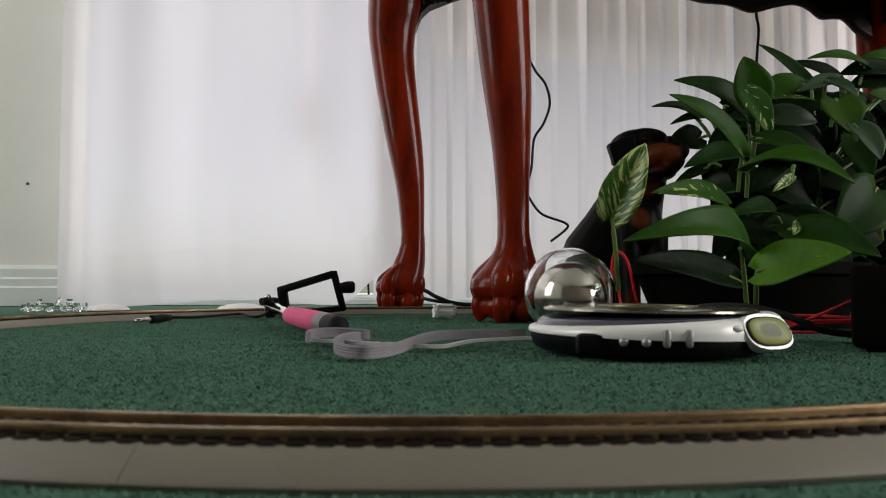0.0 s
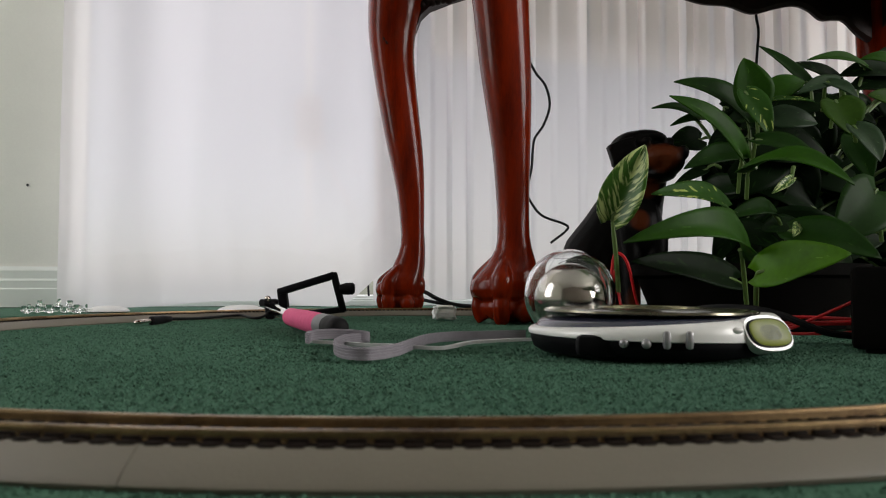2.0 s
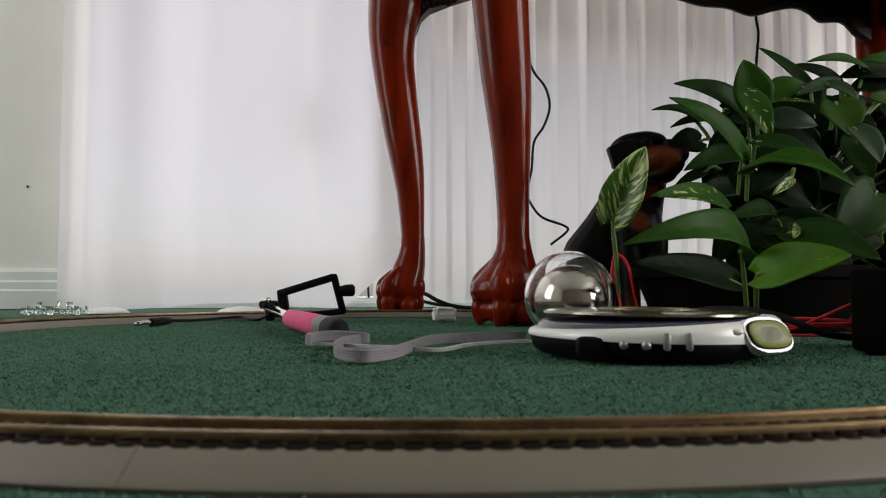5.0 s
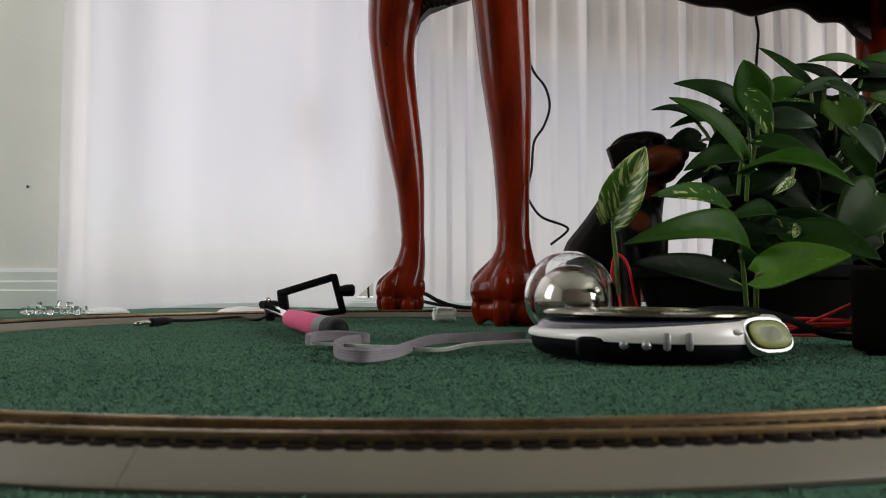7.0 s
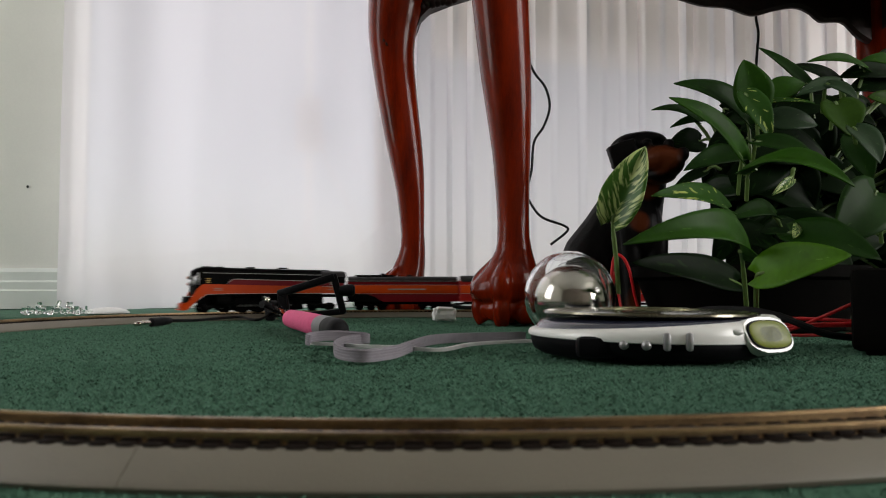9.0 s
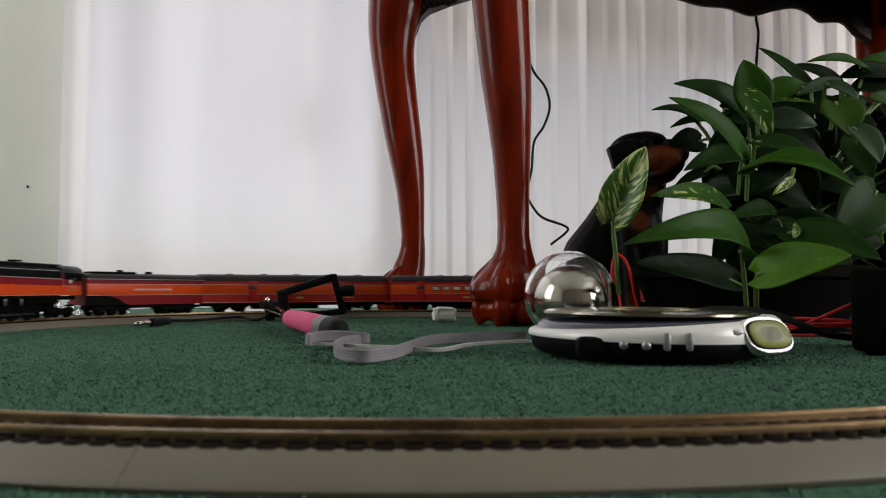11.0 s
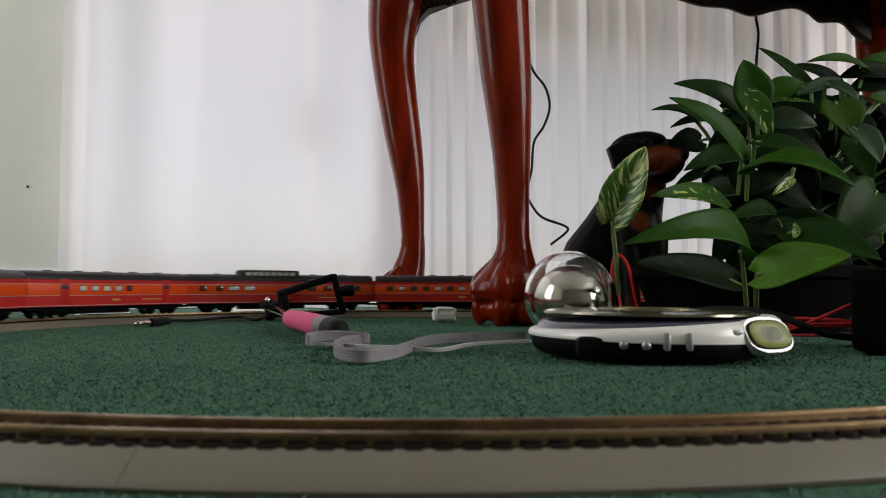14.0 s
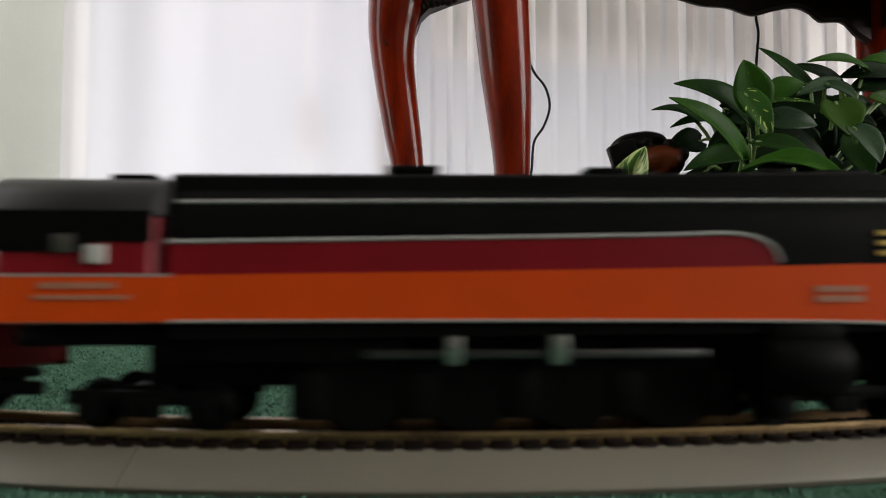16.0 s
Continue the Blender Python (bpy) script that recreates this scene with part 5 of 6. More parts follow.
def carriage(length, windows, doors, label, dome=False, pale=()):
    """A streamlined carriage; windows and doors: their places and widths along the side."""
    car = thing("passenger_carriage", Matrix.Identity(4), label, "train carriage", "carriages of the train")
    h, hw = length / 2, 0.0165
    part("body", extrude_x([(-hw, 0.0115), (-hw, 0.0405), (-hw * 0.8, 0.0425), (hw * 0.8, 0.0425), (hw, 0.0405), (hw, 0.0115)], -h, h), M_CRIMSON, car, "crimson carriage body", 30)
    roof = part("roof", extrude_x(body_section(hw + 0.0004, 0.0397, 0.0408, 0.0488), -h + 0.001, h - 0.001, 0.004), M_ROOF, car, "dark grey rounded roof", 60)
    part("underframe", Geo().box((0, 0, 0.0098), (length * 0.96, 0.024, 0.004), 0.0006).box((length * 0.06, 0, 0.0065), (length * 0.34, 0.022, 0.006), 0.001), M_LOCO, car, "black underframe")
    for s in (-1, 1):
        y = s * (hw + 0.0002)
        part("orange_band", Geo().box((0, y, 0.0292), (length - 0.003, 0.0008, 0.0122), 0.0002), M_ORANGE, car, "orange window band")
        for z in (0.0231, 0.0353, 0.0127):
            part("stripe", Geo().box((0, y, z), (length - 0.003, 0.0011, 0.0005)), M_LINE, car, "thin silver stripe")
        for k, (x, w) in enumerate(windows):
            win = part("window", Geo().box((x * length, s * (hw + 0.0004), 0.0305), (w, 0.0012, 0.0062), 0.0005), M_LOCO, car, "dark window frame")
            part("pane", Geo().box((x * length, s * (hw + 0.0006), 0.0305), (w - 0.0012, 0.0014, 0.0050), 0.0004), M_PALEPANE if k in pale else M_PANE, win)
        for x in doors:
            part("door", Geo().box((x * length, s * (hw + 0.0003), 0.0272), (0.012, 0.0010, 0.0260), 0.0004), M_CRIMSON, car, "side door")
            part("door_window", Geo().box((x * length, s * (hw + 0.0006), 0.0318), (0.0095, 0.0010, 0.0042), 0.0004), M_PANE, car)
    bars(car, 0.0, 0.0182, 0.010, 0.0024, hw, M_GOLD, "small gold emblem")
    bars(car, -0.24 * length, 0.0182, 0.030, 0.0012, hw, M_GOLD, "line of small gold lettering")
    for k in range(5):
        part("roof_vent", Geo().box(((k - 2) * length * 0.17, 0, 0.0490), (0.008, 0.006, 0.0014), 0.0004), M_ROOF, roof)
    for e in (-1, 1):
        part("gangway", Geo().box((e * (h + 0.0015), 0, 0.027), (0.005, 0.018, 0.028), 0.0008), M_RUBBER, car, "black gangway bellows")
        coupler(car, e * (h + 0.001))
    if dome:
        d = part("dome_frame", extrude_x([(-0.0125, 0.0455), (-0.0115, 0.0515), (-0.008, 0.0545), (0.008, 0.0545), (0.0115, 0.0515), (0.0125, 0.0455)], -0.020, 0.060, 0.010),
                 M_ROOF, car, "raised observation dome", 30)
        for k in range(8):
            for s in (-1, 1):
                part("dome_pane", Geo().box((-0.0095 + k * 0.0084, s * 0.0120, 0.0493), (0.0068, 0.0022, 0.0044), 0.0003, None), M_PALEPANE, d, "pale dome pane")
    tr = [truck(car, x) for x in (-h * 0.68, h * 0.68)]
    return car, h * 0.68, [t[0] for t in tr], [(a, 0.0052) for t in tr for a in t[1]]


ALONG_OLD, ALONG_NEW = (-0.260, -0.100, -0.068, -0.0525, -0.0385, -0.0265, 0.0, 0.01), (-0.248, -0.088, -0.0588, -0.0460, -0.0330, -0.0240, 0.0, 0.01)


def set_back(x):
    """The place along the engine of what is drawn at x: its front third is short."""
    return float(np.interp(x, ALONG_OLD, ALONG_NEW))


def shorten(e):
    """Draw the front third of the engine together."""
    for ob in list(e.children):
        if ob.location.length > 1e-6:
            ob.location.x = set_back(ob.location.x)
            continue
        for q in [ob] + list(ob.children):
            for v in q.data.vertices:
                v.co.x = set_back(v.co.x)


def locomotive():
    """A streamlined steam engine; its nose at x = 0, its cab's rear at x = -0.222."""
    e = thing("steam_locomotive", Matrix.Identity(4), "black, orange and crimson streamlined model steam locomotive", "locomotive")
    hw = 0.0165
    # boiler casing with its flat-topped skyline
    sec = []
    for k in range(25):
        a = math.pi * k / 24
        sec.append((-0.0152 * math.cos(a), 0.0385 + 0.0155 * math.sin(a) ** 0.85))
    sec = [(-0.0152, 0.020)] + sec + [(0.0152, 0.020)]
    rings = []
    for x, k, dz in ((-0.201, 1.0, 0.0), (-0.10, 1.0, 0.0008), (-0.034, 1.0, 0.0012), (-0.0275, 0.97, 0.0008), (-0.0255, 0.90, 0.0)):
        rings.append([Vector((x, y * k, 0.036 + (z - 0.036) * k + dz)) for y, z in sec])
    part("boiler", Geo().loft(rings), M_LOCO, e, "black boiler casing", 50)
    sky = Geo().loft([[Vector((x, y * w, z + dz)) for y, z in ((-0.0085, 0.050), (-0.0078, 0.0562), (-0.005, 0.0572), (0.005, 0.0572), (0.0078, 0.0562), (0.0085, 0.050))]
                      for x, w, dz in ((-0.203, 1.0, -0.0012), (-0.12, 1.0, -0.0006), (-0.06, 1.0, 0.0004), (-0.036, 1.0, 0.0009), (-0.027, 0.97, -0.0004), (-0.0215, 0.92, -0.0026), (-0.0185, 0.82, -0.0044))])
    cas = part("skyline_casing", sky, M_LOCO, e, "black casing along the top of the boiler", 40)
    for x, w in ((-0.150, 0.012), (-0.105, 0.010), (-0.060, 0.010), (-0.041, 0.014)):
        part("dome_cover", Geo().box((x, 0, 0.0578), (w, 0.008, 0.0018), 0.0006), M_LOCO, cas)
    for s in (-1, 1):
        part("hand_rail", Geo().tube([(-0.200, s * 0.0136, 0.0488), (-0.11, s * 0.0136, 0.0497), (-0.032, s * 0.0136, 0.0502)], 0.0004, 6), M_LINE, e, "thin silver handrail")
        # orange skirt that sweeps down to the pilot
        top = [(-0.234, 0.0328), (-0.120, 0.0345), (-0.040, 0.0360), (-0.032, 0.0357), (-0.0265, 0.0340), (-0.020, 0.0270), (-0.0145, 0.0195), (-0.010, 0.0140), (-0.004, 0.0115)]
        bot = [(0.0, 0.0034), (-0.006, 0.0030), (-0.0105, 0.0052), (-0.018, 0.0118), (-0.026, 0.0178), (-0.034, 0.0213), (-0.044, 0.0232), (-0.120, 0.0238), (-0.234, 0.0238)]
        def side(x, k=s):
            return k * hw * (1.0 if x < -0.034 else 1.0 - 0.30 * ((x + 0.034) / 0.034) ** 2)
        n = 40
        up = smooth_path([(x, 0, z) for x, z in top], 5)
        lo = smooth_path([(x, 0, z) for x, z in reversed(bot)], 5)
        g = Geo()
        rings = []
        for i in range(n + 1):
            a, b = up[min(len(up) - 1, round(i * (len(up) - 1) / n))], lo[min(len(lo) - 1, round(i * (len(lo) - 1) / n))]
            rings.append([Vector((a.x, side(a.x), a.z)), Vector((b.x, side(b.x), b.z)), Vector((b.x, side(b.x) - s * 0.0012, b.z)), Vector((a.x, side(a.x) - s * 0.0012, a.z))])
        part("skirt", g.loft(rings), M_ORANGE, e, "orange side skirt sweeping down to the pilot", 50)
        part("skirt_line", Geo().tube([Vector((p.x, side(p.x) + s * 0.0002, p.z)) for p in lo if p.x < -0.022], 0.00034, 6), M_LINE, e, "thin silver line")
        # crimson band with a rounded front end
        g = Geo()
        rows = [(-0.201, 0.0402), (-0.10, 0.0420), (-0.084, 0.0425), (-0.076, 0.0421), (-0.071, 0.0405), (-0.0685, 0.0380), (-0.068, 0.0362)]
        rows = smooth_path([(x, 0, z) for x, z in rows], 5)
        g.loft([[Vector((p.x, s * (hw - 0.0003), 0.0322)), Vector((p.x, s * (hw - 0.0003), max(p.z, 0.0356))), Vector((p.x, s * (hw - 0.0035), max(p.z, 0.0356) + 0.001)),
                 Vector((p.x, s * (hw - 0.0035), 0.0322))] for p in rows])
        part("crimson_band", g, M_MAROON, e, "dark crimson band", 30)
        part("band_line", Geo().tube([Vector((p.x, s * (hw - 0.0002), max(p.z, 0.0356))) for p in rows], 0.00045, 6), M_LINE, e, "thin silver line")
        part("lettering", Geo().box((-0.0525, s * (hw + 0.0002), 0.0305), (0.0125, 0.0003, 0.0014)).box((-0.0525, s * (hw + 0.0002), 0.0284), (0.0125, 0.0003, 0.0014)), M_PALEORANGE, e, "pale bars of lettering")
        part("gold_plate", Geo().box((-0.0385, s * 0.0151, 0.0428), (0.0065, 0.0012, 0.0010)).box((-0.0385, s * 0.0152, 0.0406), (0.0065, 0.0012, 0.0010)).box((-0.0385, s * 0.0153, 0.0384), (0.0065, 0.0012, 0.0010)),
             M_GOLD, e, "small gold number bars")
    # nose
    m = Matrix.Rotation(radians(90), 4, "Y")
    nose = part("smokebox_front", Geo().lathe([(0.0134, -0.0285), (0.0134, -0.0245), (0.0126, -0.0232), (0.0120, -0.0238), (0.0112, -0.0236), (0.0100, -0.0216), (0.0070, -0.0196), (0.0030, -0.0186), (0.0, -0.0184)],
                                              36, Matrix.Translation((0, 0, 0.0400)) @ m), M_SMOKEBOX, e, "silver smokebox front", 30)
    part("door_ring", Geo().lathe([(0.0106, -0.0232), (0.0108, -0.0226), (0.0114, -0.0228), (0.0114, -0.0234)], 36, Matrix.Translation((0, 0, 0.0400)) @ m), M_LOCO, nose, "dark seam of the smokebox door", 30)
    for k in range(8):
        a = 2 * math.pi * k / 8 + 0.2
        part("dog_clip", Geo().box((-0.0222, 0.0104 * math.cos(a), 0.0400 + 0.0104 * math.sin(a)), (0.0016, 0.0012, 0.0012), 0.0003), M_LOCO, nose)
    part("hinge", Geo().box((-0.0196, 0.004, 0.0400), (0.0016, 0.013, 0.0010), 0.0003), M_LOCO, nose)
    for dz in (0.0042, -0.0040):
        part("headlight", Geo().lathe([(0.0024, -0.0205), (0.0026, -0.0138), (0.0022, -0.0132), (0.0, -0.0131)], 18, Matrix.Translation((0, 0, 0.0400 + dz)) @ m), M_SMOKEBOX, nose, "round silver headlight")
    part("headlight_lens", Geo().lathe([(0.0019, -0.0131), (0.0014, -0.0124), (0.0, -0.0122)], 14, Matrix.Translation((0, 0, 0.0442)) @ m).lathe([(0.0019, -0.0131), (0.0014, -0.0124), (0.0, -0.0122)], 14, Matrix.Translation((0, 0, 0.0360)) @ m),
         M_AMBER, nose, "headlight lenses, their warm glow put into the colour")
    part("bell", Geo().lathe([(0.0016, 0.0520), (0.0011, 0.0535), (0.0006, 0.0545)], 12, Matrix.Translation((-0.0235, 0, 0))), M_GOLD, nose, "small brass bell")
    for y in (-0.0075, 0.0075):
        part("hand_rail", Geo().tube([(-0.0235, y, 0.0505), (-0.0225, y * 1.45, 0.0420), (-0.0225, y * 1.45, 0.0300)], 0.0004, 6), M_LOCO, e)
    part("front_plate", Geo().box((-0.0240, 0, 0.0275), (0.010, 0.026, 0.016), 0.002), M_LOCO, e)
    part("front_deck", Geo().box((-0.0165, 0, 0.0160), (0.016, 0.023, 0.0085), 0.002), M_LOCO, e)
    part("buffer_beam", Geo().box((-0.0150, 0, 0.0205), (0.012, 0.026, 0.0010), 0.0003), M_LINE, e, "silver platform edge")
    g = Geo().loft([[Vector((x, y * w, z)) for y, z in ((-0.0135, 0.0032), (-0.0120, 0.0112), (0.0120, 0.0112), (0.0135, 0.0032))] for x, w in ((-0.010, 0.95), (-0.006, 0.90), (-0.002, 0.72), (0.0, 0.5))])
    part("pilot", g, M_ORANGE, e, "orange rounded pilot", 40)
    part("pilot_plate", Geo().box((-0.0005, 0, 0.0075), (0.0022, 0.011, 0.0065), 0.001), M_SMOKEBOX, e, "pale coupler cover")
    part("marker_light", Geo().ball((-0.014, -0.0085, 0.0178), (0.0016, 0.0014, 0.0016), 10), M_RED, e, "small red marker")
    # cab
    cab = part("cab", extrude_x([(-hw, 0.0236), (-hw, 0.0425), (-hw * 0.95, 0.0475), (hw * 0.95, 0.0475), (hw, 0.0425), (hw, 0.0236)], -0.236, -0.2035), M_MAROON, e, "crimson cab side", 30)
    part("cab_roof", extrude_x(body_section(hw + 0.0004, 0.0455, 0.0466, 0.0548), -0.238, -0.2025, 0.0010), M_ROOF, cab, "black cab roof", 60)
    part("roof_hatch", Geo().box((-0.212, 0, 0.0551), (0.010, 0.010, 0.0016), 0.0005), M_LOCO, cab)
    for s in (-1, 1):
        for x, mt in ((-0.2215, M_PANE), (-0.2152, M_PALEPANE)):
            part("cab_window", Geo().box((x, s * (hw + 0.0004), 0.0398 if mt is M_PANE else 0.0376), (0.0042, 0.0012, 0.0040), 0.0004), mt, cab, "cab window")
        part("cab_band", Geo().box((-0.2175, s * (hw + 0.0006), 0.0284), (0.0345, 0.0004, 0.0093)), M_ORANGE, cab, "orange cab band")
        part("cab_line", Geo().box((-0.2175, s * (hw + 0.0006), 0.0333), (0.0345, 0.0006, 0.0005)), M_LINE, cab, "thin silver line")
        part("cab_upper", Geo().box((-0.2200, s * (hw + 0.0002), 0.0434), (0.0322, 0.0006, 0.0064)).box((-0.2260, s * (hw + 0.0002), 0.0392), (0.0202, 0.0006, 0.0022)), M_LOCO, cab, "black upper cab side")
        part("number_bar", Geo().box((-0.2185, s * (hw + 0.0010), 0.0312), (0.0150, 0.0003, 0.0013)).box((-0.2175, s * (hw + 0.0010), 0.0288), (0.0190, 0.0003, 0.0009)), M_PALEORANGE, cab, "bars of lettering")
    # running gear
    part("main_frame", Geo().box((-0.118, 0, 0.0155), (0.180, 0.010, 0.013), 0.001).box((-0.215, 0, 0.0205), (0.036, 0.024, 0.004), 0.001), M_LOCO, e, "black frame")
    part("firebox", Geo().box((-0.178, 0, 0.0190), (0.052, 0.024, 0.0095), 0.002), M_LOCO, e, "dark ashpan under the firebox")
    axles = []
    for s in (-1, 1):
        part("cylinder", Geo().lathe([(0.0062, -0.0105), (0.0066, -0.010), (0.0066, 0.010), (0.0062, 0.0105)], 20, Matrix.Translation((-0.0610, s * 0.0128, 0.0140)) @ m), M_LOCO, e, "black cylinder")
        part("valve_chest", Geo().box((-0.0610, s * 0.0125, 0.0210), (0.020, 0.008, 0.006), 0.0015), M_LOCO, e)
        part("running_pipe", Geo().tube([(-0.19, s * 0.0130, 0.0205), (-0.12, s * 0.0132, 0.0215), (-0.075, s * 0.0130, 0.0212)], 0.0009, 8), M_LOCO, e)
        part("valve_hanger", Geo().box((-0.1190, s * 0.0142, 0.0185), (0.004, 0.0016, 0.0085), 0.0005, Matrix.Translation((0, 0, 0))), M_STEEL, e, "steel valve hanger")
        part("valve_link", Geo().box((-0.1415, s * 0.0142, 0.0180), (0.0035, 0.0016, 0.0075), 0.0005), M_STEEL, e, "steel valve link")
    for x in (-0.0805, -0.1035, -0.1265, -0.1495, -0.1725):
        part("brake_hanger", Geo().box((x, 0, 0.0075), (0.0085, 0.020, 0.0110), 0.0015), M_LOCO, e, "black brake hanger")
    drive = []
    for x in (-0.0920, -0.1150, -0.1380, -0.1610):
        a = axle(e, x, 0.0112, WM_DRIVE, "driving_wheelset")
        drive.append(a)
        axles.append((a, 0.0112))
    for s in (-1, 1):
        rod = part("side_rod", Geo().box((0, s * 0.0122, 0), (0.074, 0.0012, 0.0020), 0.0004), M_DARKSTEEL, e, "dark steel side rod", 40, Matrix.Translation((-0.1265, 0, 0.0112)))
        rod["crank"] = 1
        drive.append(rod)
    lead, la = truck(e, -0.0505, (-0.0150, 0.0150), 0.040)
    trail, ta = truck(e, -0.2050, (-0.0125, 0.0125), 0.036)
    axles += [(a, 0.0052) for a in la + ta]
    coupler(e, -0.238)
    part("drawbar", Geo().box((-0.240, 0, 0.012), (0.014, 0.004, 0.002), 0.0004), M_LOCO, e)
    shorten(e)
    return e, drive[4:], [lead, trail], axles


def tender():
    t = thing("tender", Matrix.Identity(4), "black tender with crimson and orange bands", "tender", "carriages of the train")
    hw, h = 0.0165, 0.0788
    part("body", extrude_x([(-hw, 0.0118), (-hw, 0.0415), (hw, 0.0415), (hw, 0.0118)], -h, h), M_MAROON, t, "crimson tender body", 30)
    part("tank_top", extrude_x(body_section(hw + 0.0003, 0.0395, 0.0405, 0.0475), -h + 0.001, h - 0.001, 0.003), M_ROOF, t, "black rounded tank top", 60)
    part("oil_bunker", Geo().box((0.040, 0, 0.0475), (0.055, 0.018, 0.004), 0.001), M_LOCO, t)
    part("hatch", Geo().lathe([(0.004, 0.046), (0.004, 0.050), (0.0, 0.0505)], 14, Matrix.Translation((-0.01, 0, 0))), M_LOCO, t)
    part("hatch", Geo().lathe([(0.0035, 0.046), (0.0035, 0.0515), (0.0, 0.052)], 14, Matrix.Translation((0.028, 0, 0))), M_LOCO, t)
    for s in (-1, 1):
        y = s * (hw + 0.0002)
        part("orange_band", Geo().box((0, y, 0.0292), (2 * h - 0.002, 0.0008, 0.0118), 0.0002), M_ORANGE, t, "orange band")
        part("dark_corner", Geo().prism([(h - 0.0005, 0.0115), (h - 0.0005, 0.0228), (h - 0.026, 0.0225), (h - 0.040, 0.0185), (h - 0.046, 0.0140), (h - 0.052, 0.0115)],
                                        s * (hw - 0.001), s * (hw + 0.0006)), M_LOCO, t, "dark swept corner")
        for z in (0.0230, 0.0354, 0.0408):
            part("stripe", Geo().box((-0.0, y, z), (2 * h - 0.002, 0.0011, 0.0005)), M_LINE, t, "thin silver stripe")
        part("lettering", Geo().box((-0.005, s * (hw + 0.0007), 0.0292), (0.052, 0.0003, 0.0020)), M_LINE, t, "pale bar of lettering")
    part("underframe", Geo().box((0, 0, 0.0100), (0.138, 0.024, 0.004), 0.0008), M_LOCO, t)
    tr = [truck(t, x, (-0.0160, 0.0, 0.0160), 0.046) for x in (-0.045, 0.045)]
    coupler(t, -h - 0.001)
    return t, 0.045, [q[0] for q in tr], [(a, 0.0052) for q in tr for a in q[1]]


engine, rods, engine_trucks, engine_axles = locomotive()
COACH = [(-0.41 + 0.0683 * k, 0.0095) for k in range(13)]
TRAIN = [(0.231 + 0.0788, *tender())]
for off, length, win, doors, text, dome, pale in (
        (0.391, 0.262, (), (-0.22, 0.24), "orange and crimson baggage carriage with two side doors", False, ()),
        (0.659, 0.216, [(0.20, 0.0095), (0.13, 0.0095), (0.06, 0.0095), (-0.01, 0.0095), (-0.08, 0.0080)], (-0.33, 0.30), "orange and crimson combined carriage with five windows", False, (0, 1, 2, 3)),
        (0.881, 0.257, [(0.42, 0.009), (0.34, 0.009), (0.27, 0.015), (0.19, 0.015), (-0.05, 0.014), (-0.14, 0.012), (-0.23, 0.012), (-0.32, 0.012), (-0.40, 0.009)], (),
         "orange and crimson lounge carriage with a raised dome", True, (2, 3)),
        (1.144, 0.248, COACH, (), "orange and crimson coach with a long row of windows", False, (1, 6, 8, 11)),
        (1.398, 0.248, COACH, (), "orange and crimson coach with a long row of windows", False, (2, 5, 9))):
    TRAIN.append((off + length / 2, *carriage(length, win, doors, text, dome, pale)))

# ---- how the train runs ----
RUN_T = [0.0, 4.0, 7.3, 8.0, 9.0, 10.2, 11.5, 13.0, 14.3, 15.0, 15.5, 16.0, 17.0]
RUN_S = [-1.500, -0.685, 0.0, 0.143, 0.358, 0.582, 0.811, 1.064, 1.2810, 1.3905, 1.4675, 1.5370, 1.6850]


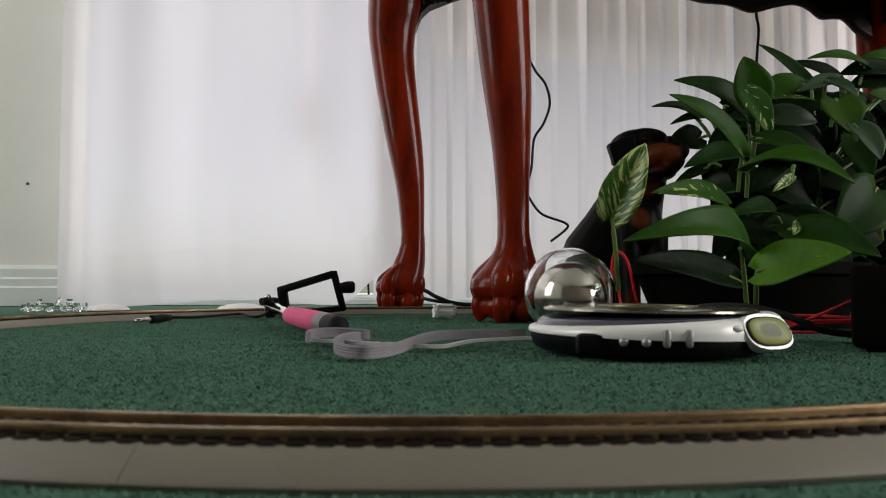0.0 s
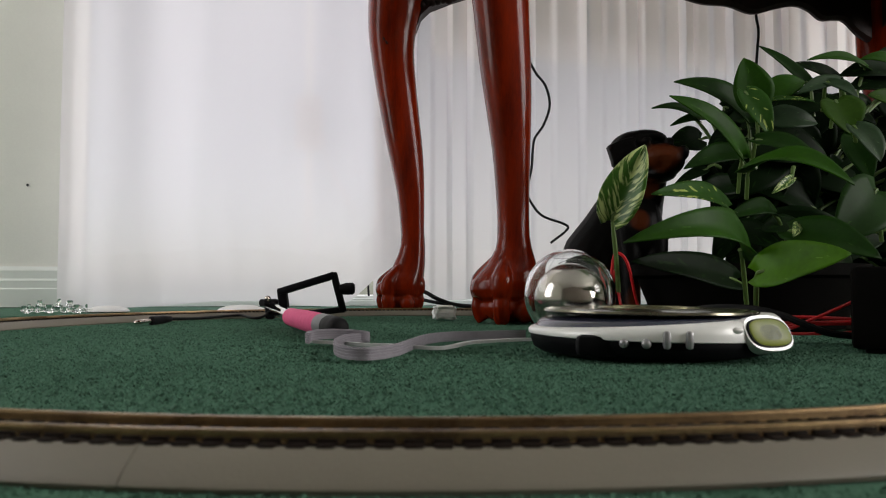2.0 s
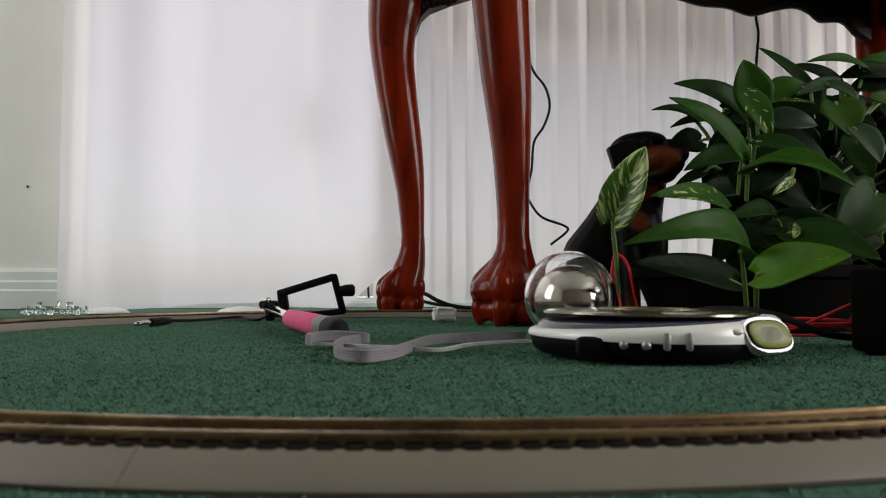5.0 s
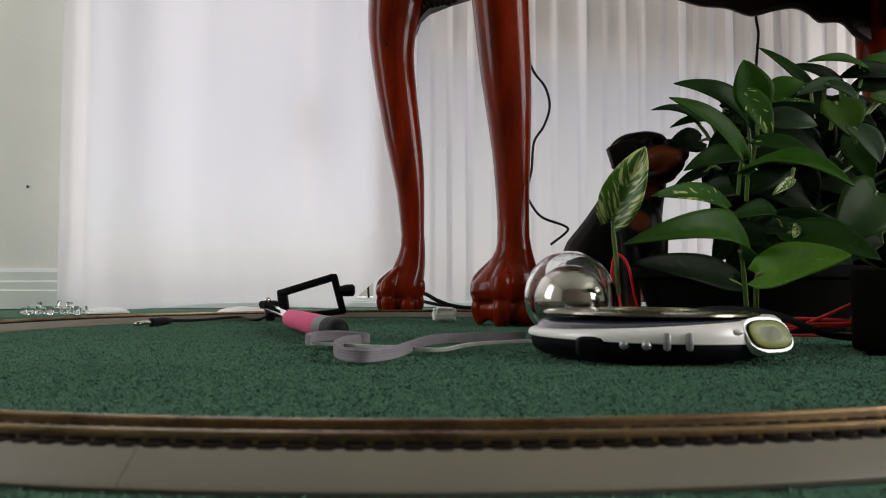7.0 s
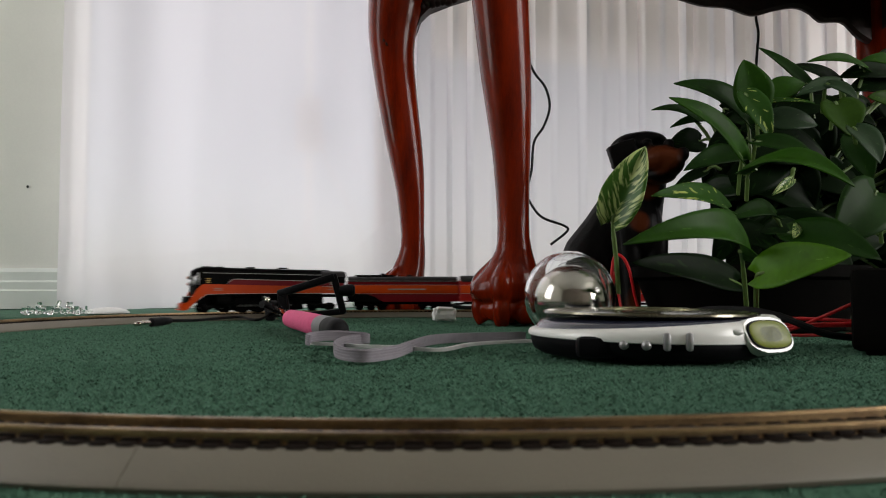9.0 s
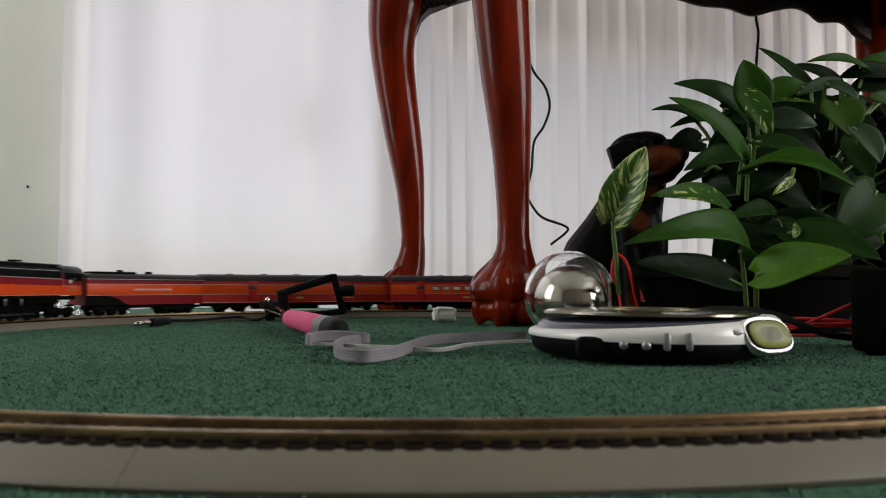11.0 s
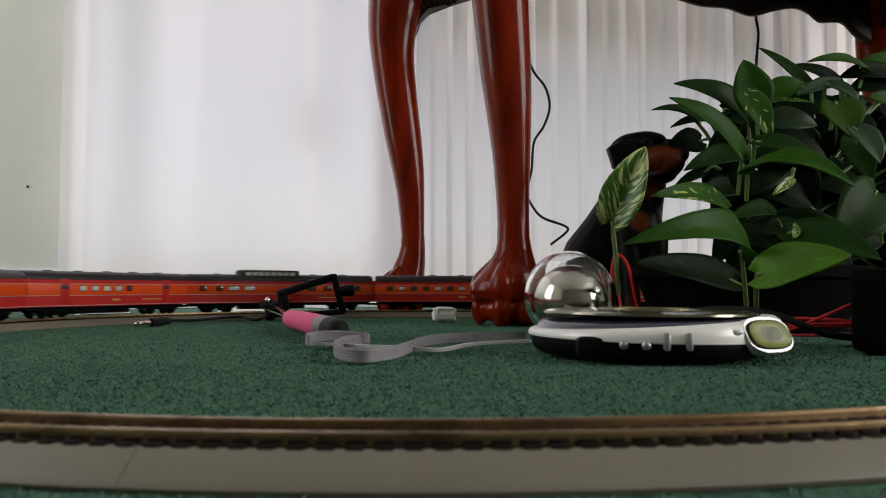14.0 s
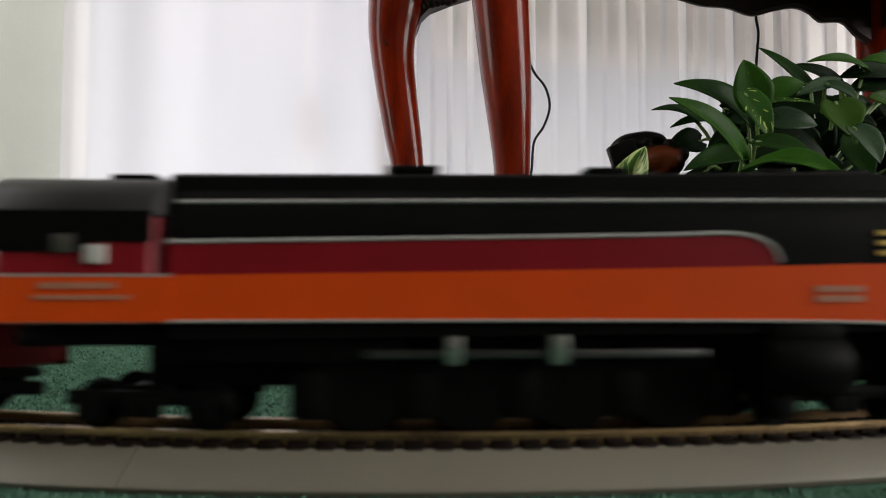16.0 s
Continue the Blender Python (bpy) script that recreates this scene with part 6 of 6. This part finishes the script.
def run(t):
    """How far the nose is past the start of the curve."""
    i = max(k for k in range(len(RUN_T) - 1) if RUN_T[k] <= t + 1e-9)

    def slope(k):
        if k == 0 or k == len(RUN_T) - 1:
            a = 0 if k == 0 else k - 1
            return (RUN_S[a + 1] - RUN_S[a]) / (RUN_T[a + 1] - RUN_T[a])
        return (RUN_S[k + 1] - RUN_S[k - 1]) / (RUN_T[k + 1] - RUN_T[k - 1])
    h = RUN_T[i + 1] - RUN_T[i]
    x = (t - RUN_T[i]) / h
    a, b, c, d = RUN_S[i], RUN_S[i + 1], slope(i) * h, slope(i + 1) * h
    return a + c * x + (3 * (b - a) - 2 * c - d) * x * x + (2 * (a - b) + c + d) * x ** 3


def on_track(s):
    if s < 0:
        return Vector((XC - s, YF + RAD, RAIL))
    return on_loop(0, s, RAIL)


def heading(s):
    d = on_track(s + 0.004) - on_track(s - 0.004)
    return math.atan2(d.y, d.x)


def stand(s, half):
    """The pose of a vehicle whose two bogies run half a wheelbase before and behind s."""
    a, b = on_track(s + half), on_track(s - half)
    d = a - b
    return Matrix.Translation((a + b) / 2) @ Matrix.Rotation(math.atan2(d.y, d.x), 4, "Z")


def bogie_turn(s, half, e):
    d = on_track(s + half) - on_track(s - half)
    k = heading(s + e * half) - math.atan2(d.y, d.x)
    return (k + math.pi) % (2 * math.pi) - math.pi


def motions():
    steps = [k * 0.2 for k in range(81)]
    rows = []
    for t in steps:
        m = stand(run(t) - 0.1145, 0.060)
        rows.append((t, m @ Matrix.Translation((0.1145, 0, 0))))
    walk(engine, rows)
    for ob, x in zip(engine_trucks, (set_back(-0.0505), set_back(-0.2050))):
        rr = []
        for t, m in rows:
            at = m.inverted() @ on_track(run(t) + x)
            k = heading(run(t) + x) - m.to_euler().z
            rr.append((t, Matrix.Translation((x, at.y, 0)) @ Matrix.Rotation((k + math.pi) % (2 * math.pi) - math.pi, 4, "Z")))
        walk(ob, rr)
    for off, ob, half, bogies, axles in TRAIN:
        walk(ob, [(t, stand(run(t) - off, half)) for t in steps])
        for bg, e in zip(bogies, (-1, 1)):
            walk(bg, [(t, Matrix.Translation((e * half, 0, 0)) @ Matrix.Rotation(bogie_turn(run(t) - off, half, e), 4, "Z")) for t in steps])
    fine = [k / 15 for k in range(241)]
    for ob, r in engine_axles:
        if r > 0.01:
            loc = ob.location.copy()
            walk(ob, [(t, Matrix.Translation(loc) @ Matrix.Rotation(run(t) / r, 4, "Y")) for t in fine])
    for ob in rods:
        walk(ob, [(t, Matrix.Translation((-0.1145 + 0.0062 * math.cos(run(t) / 0.0112), 0, 0.0112 - 0.0062 * math.sin(run(t) / 0.0112)))) for t in fine])


motions()
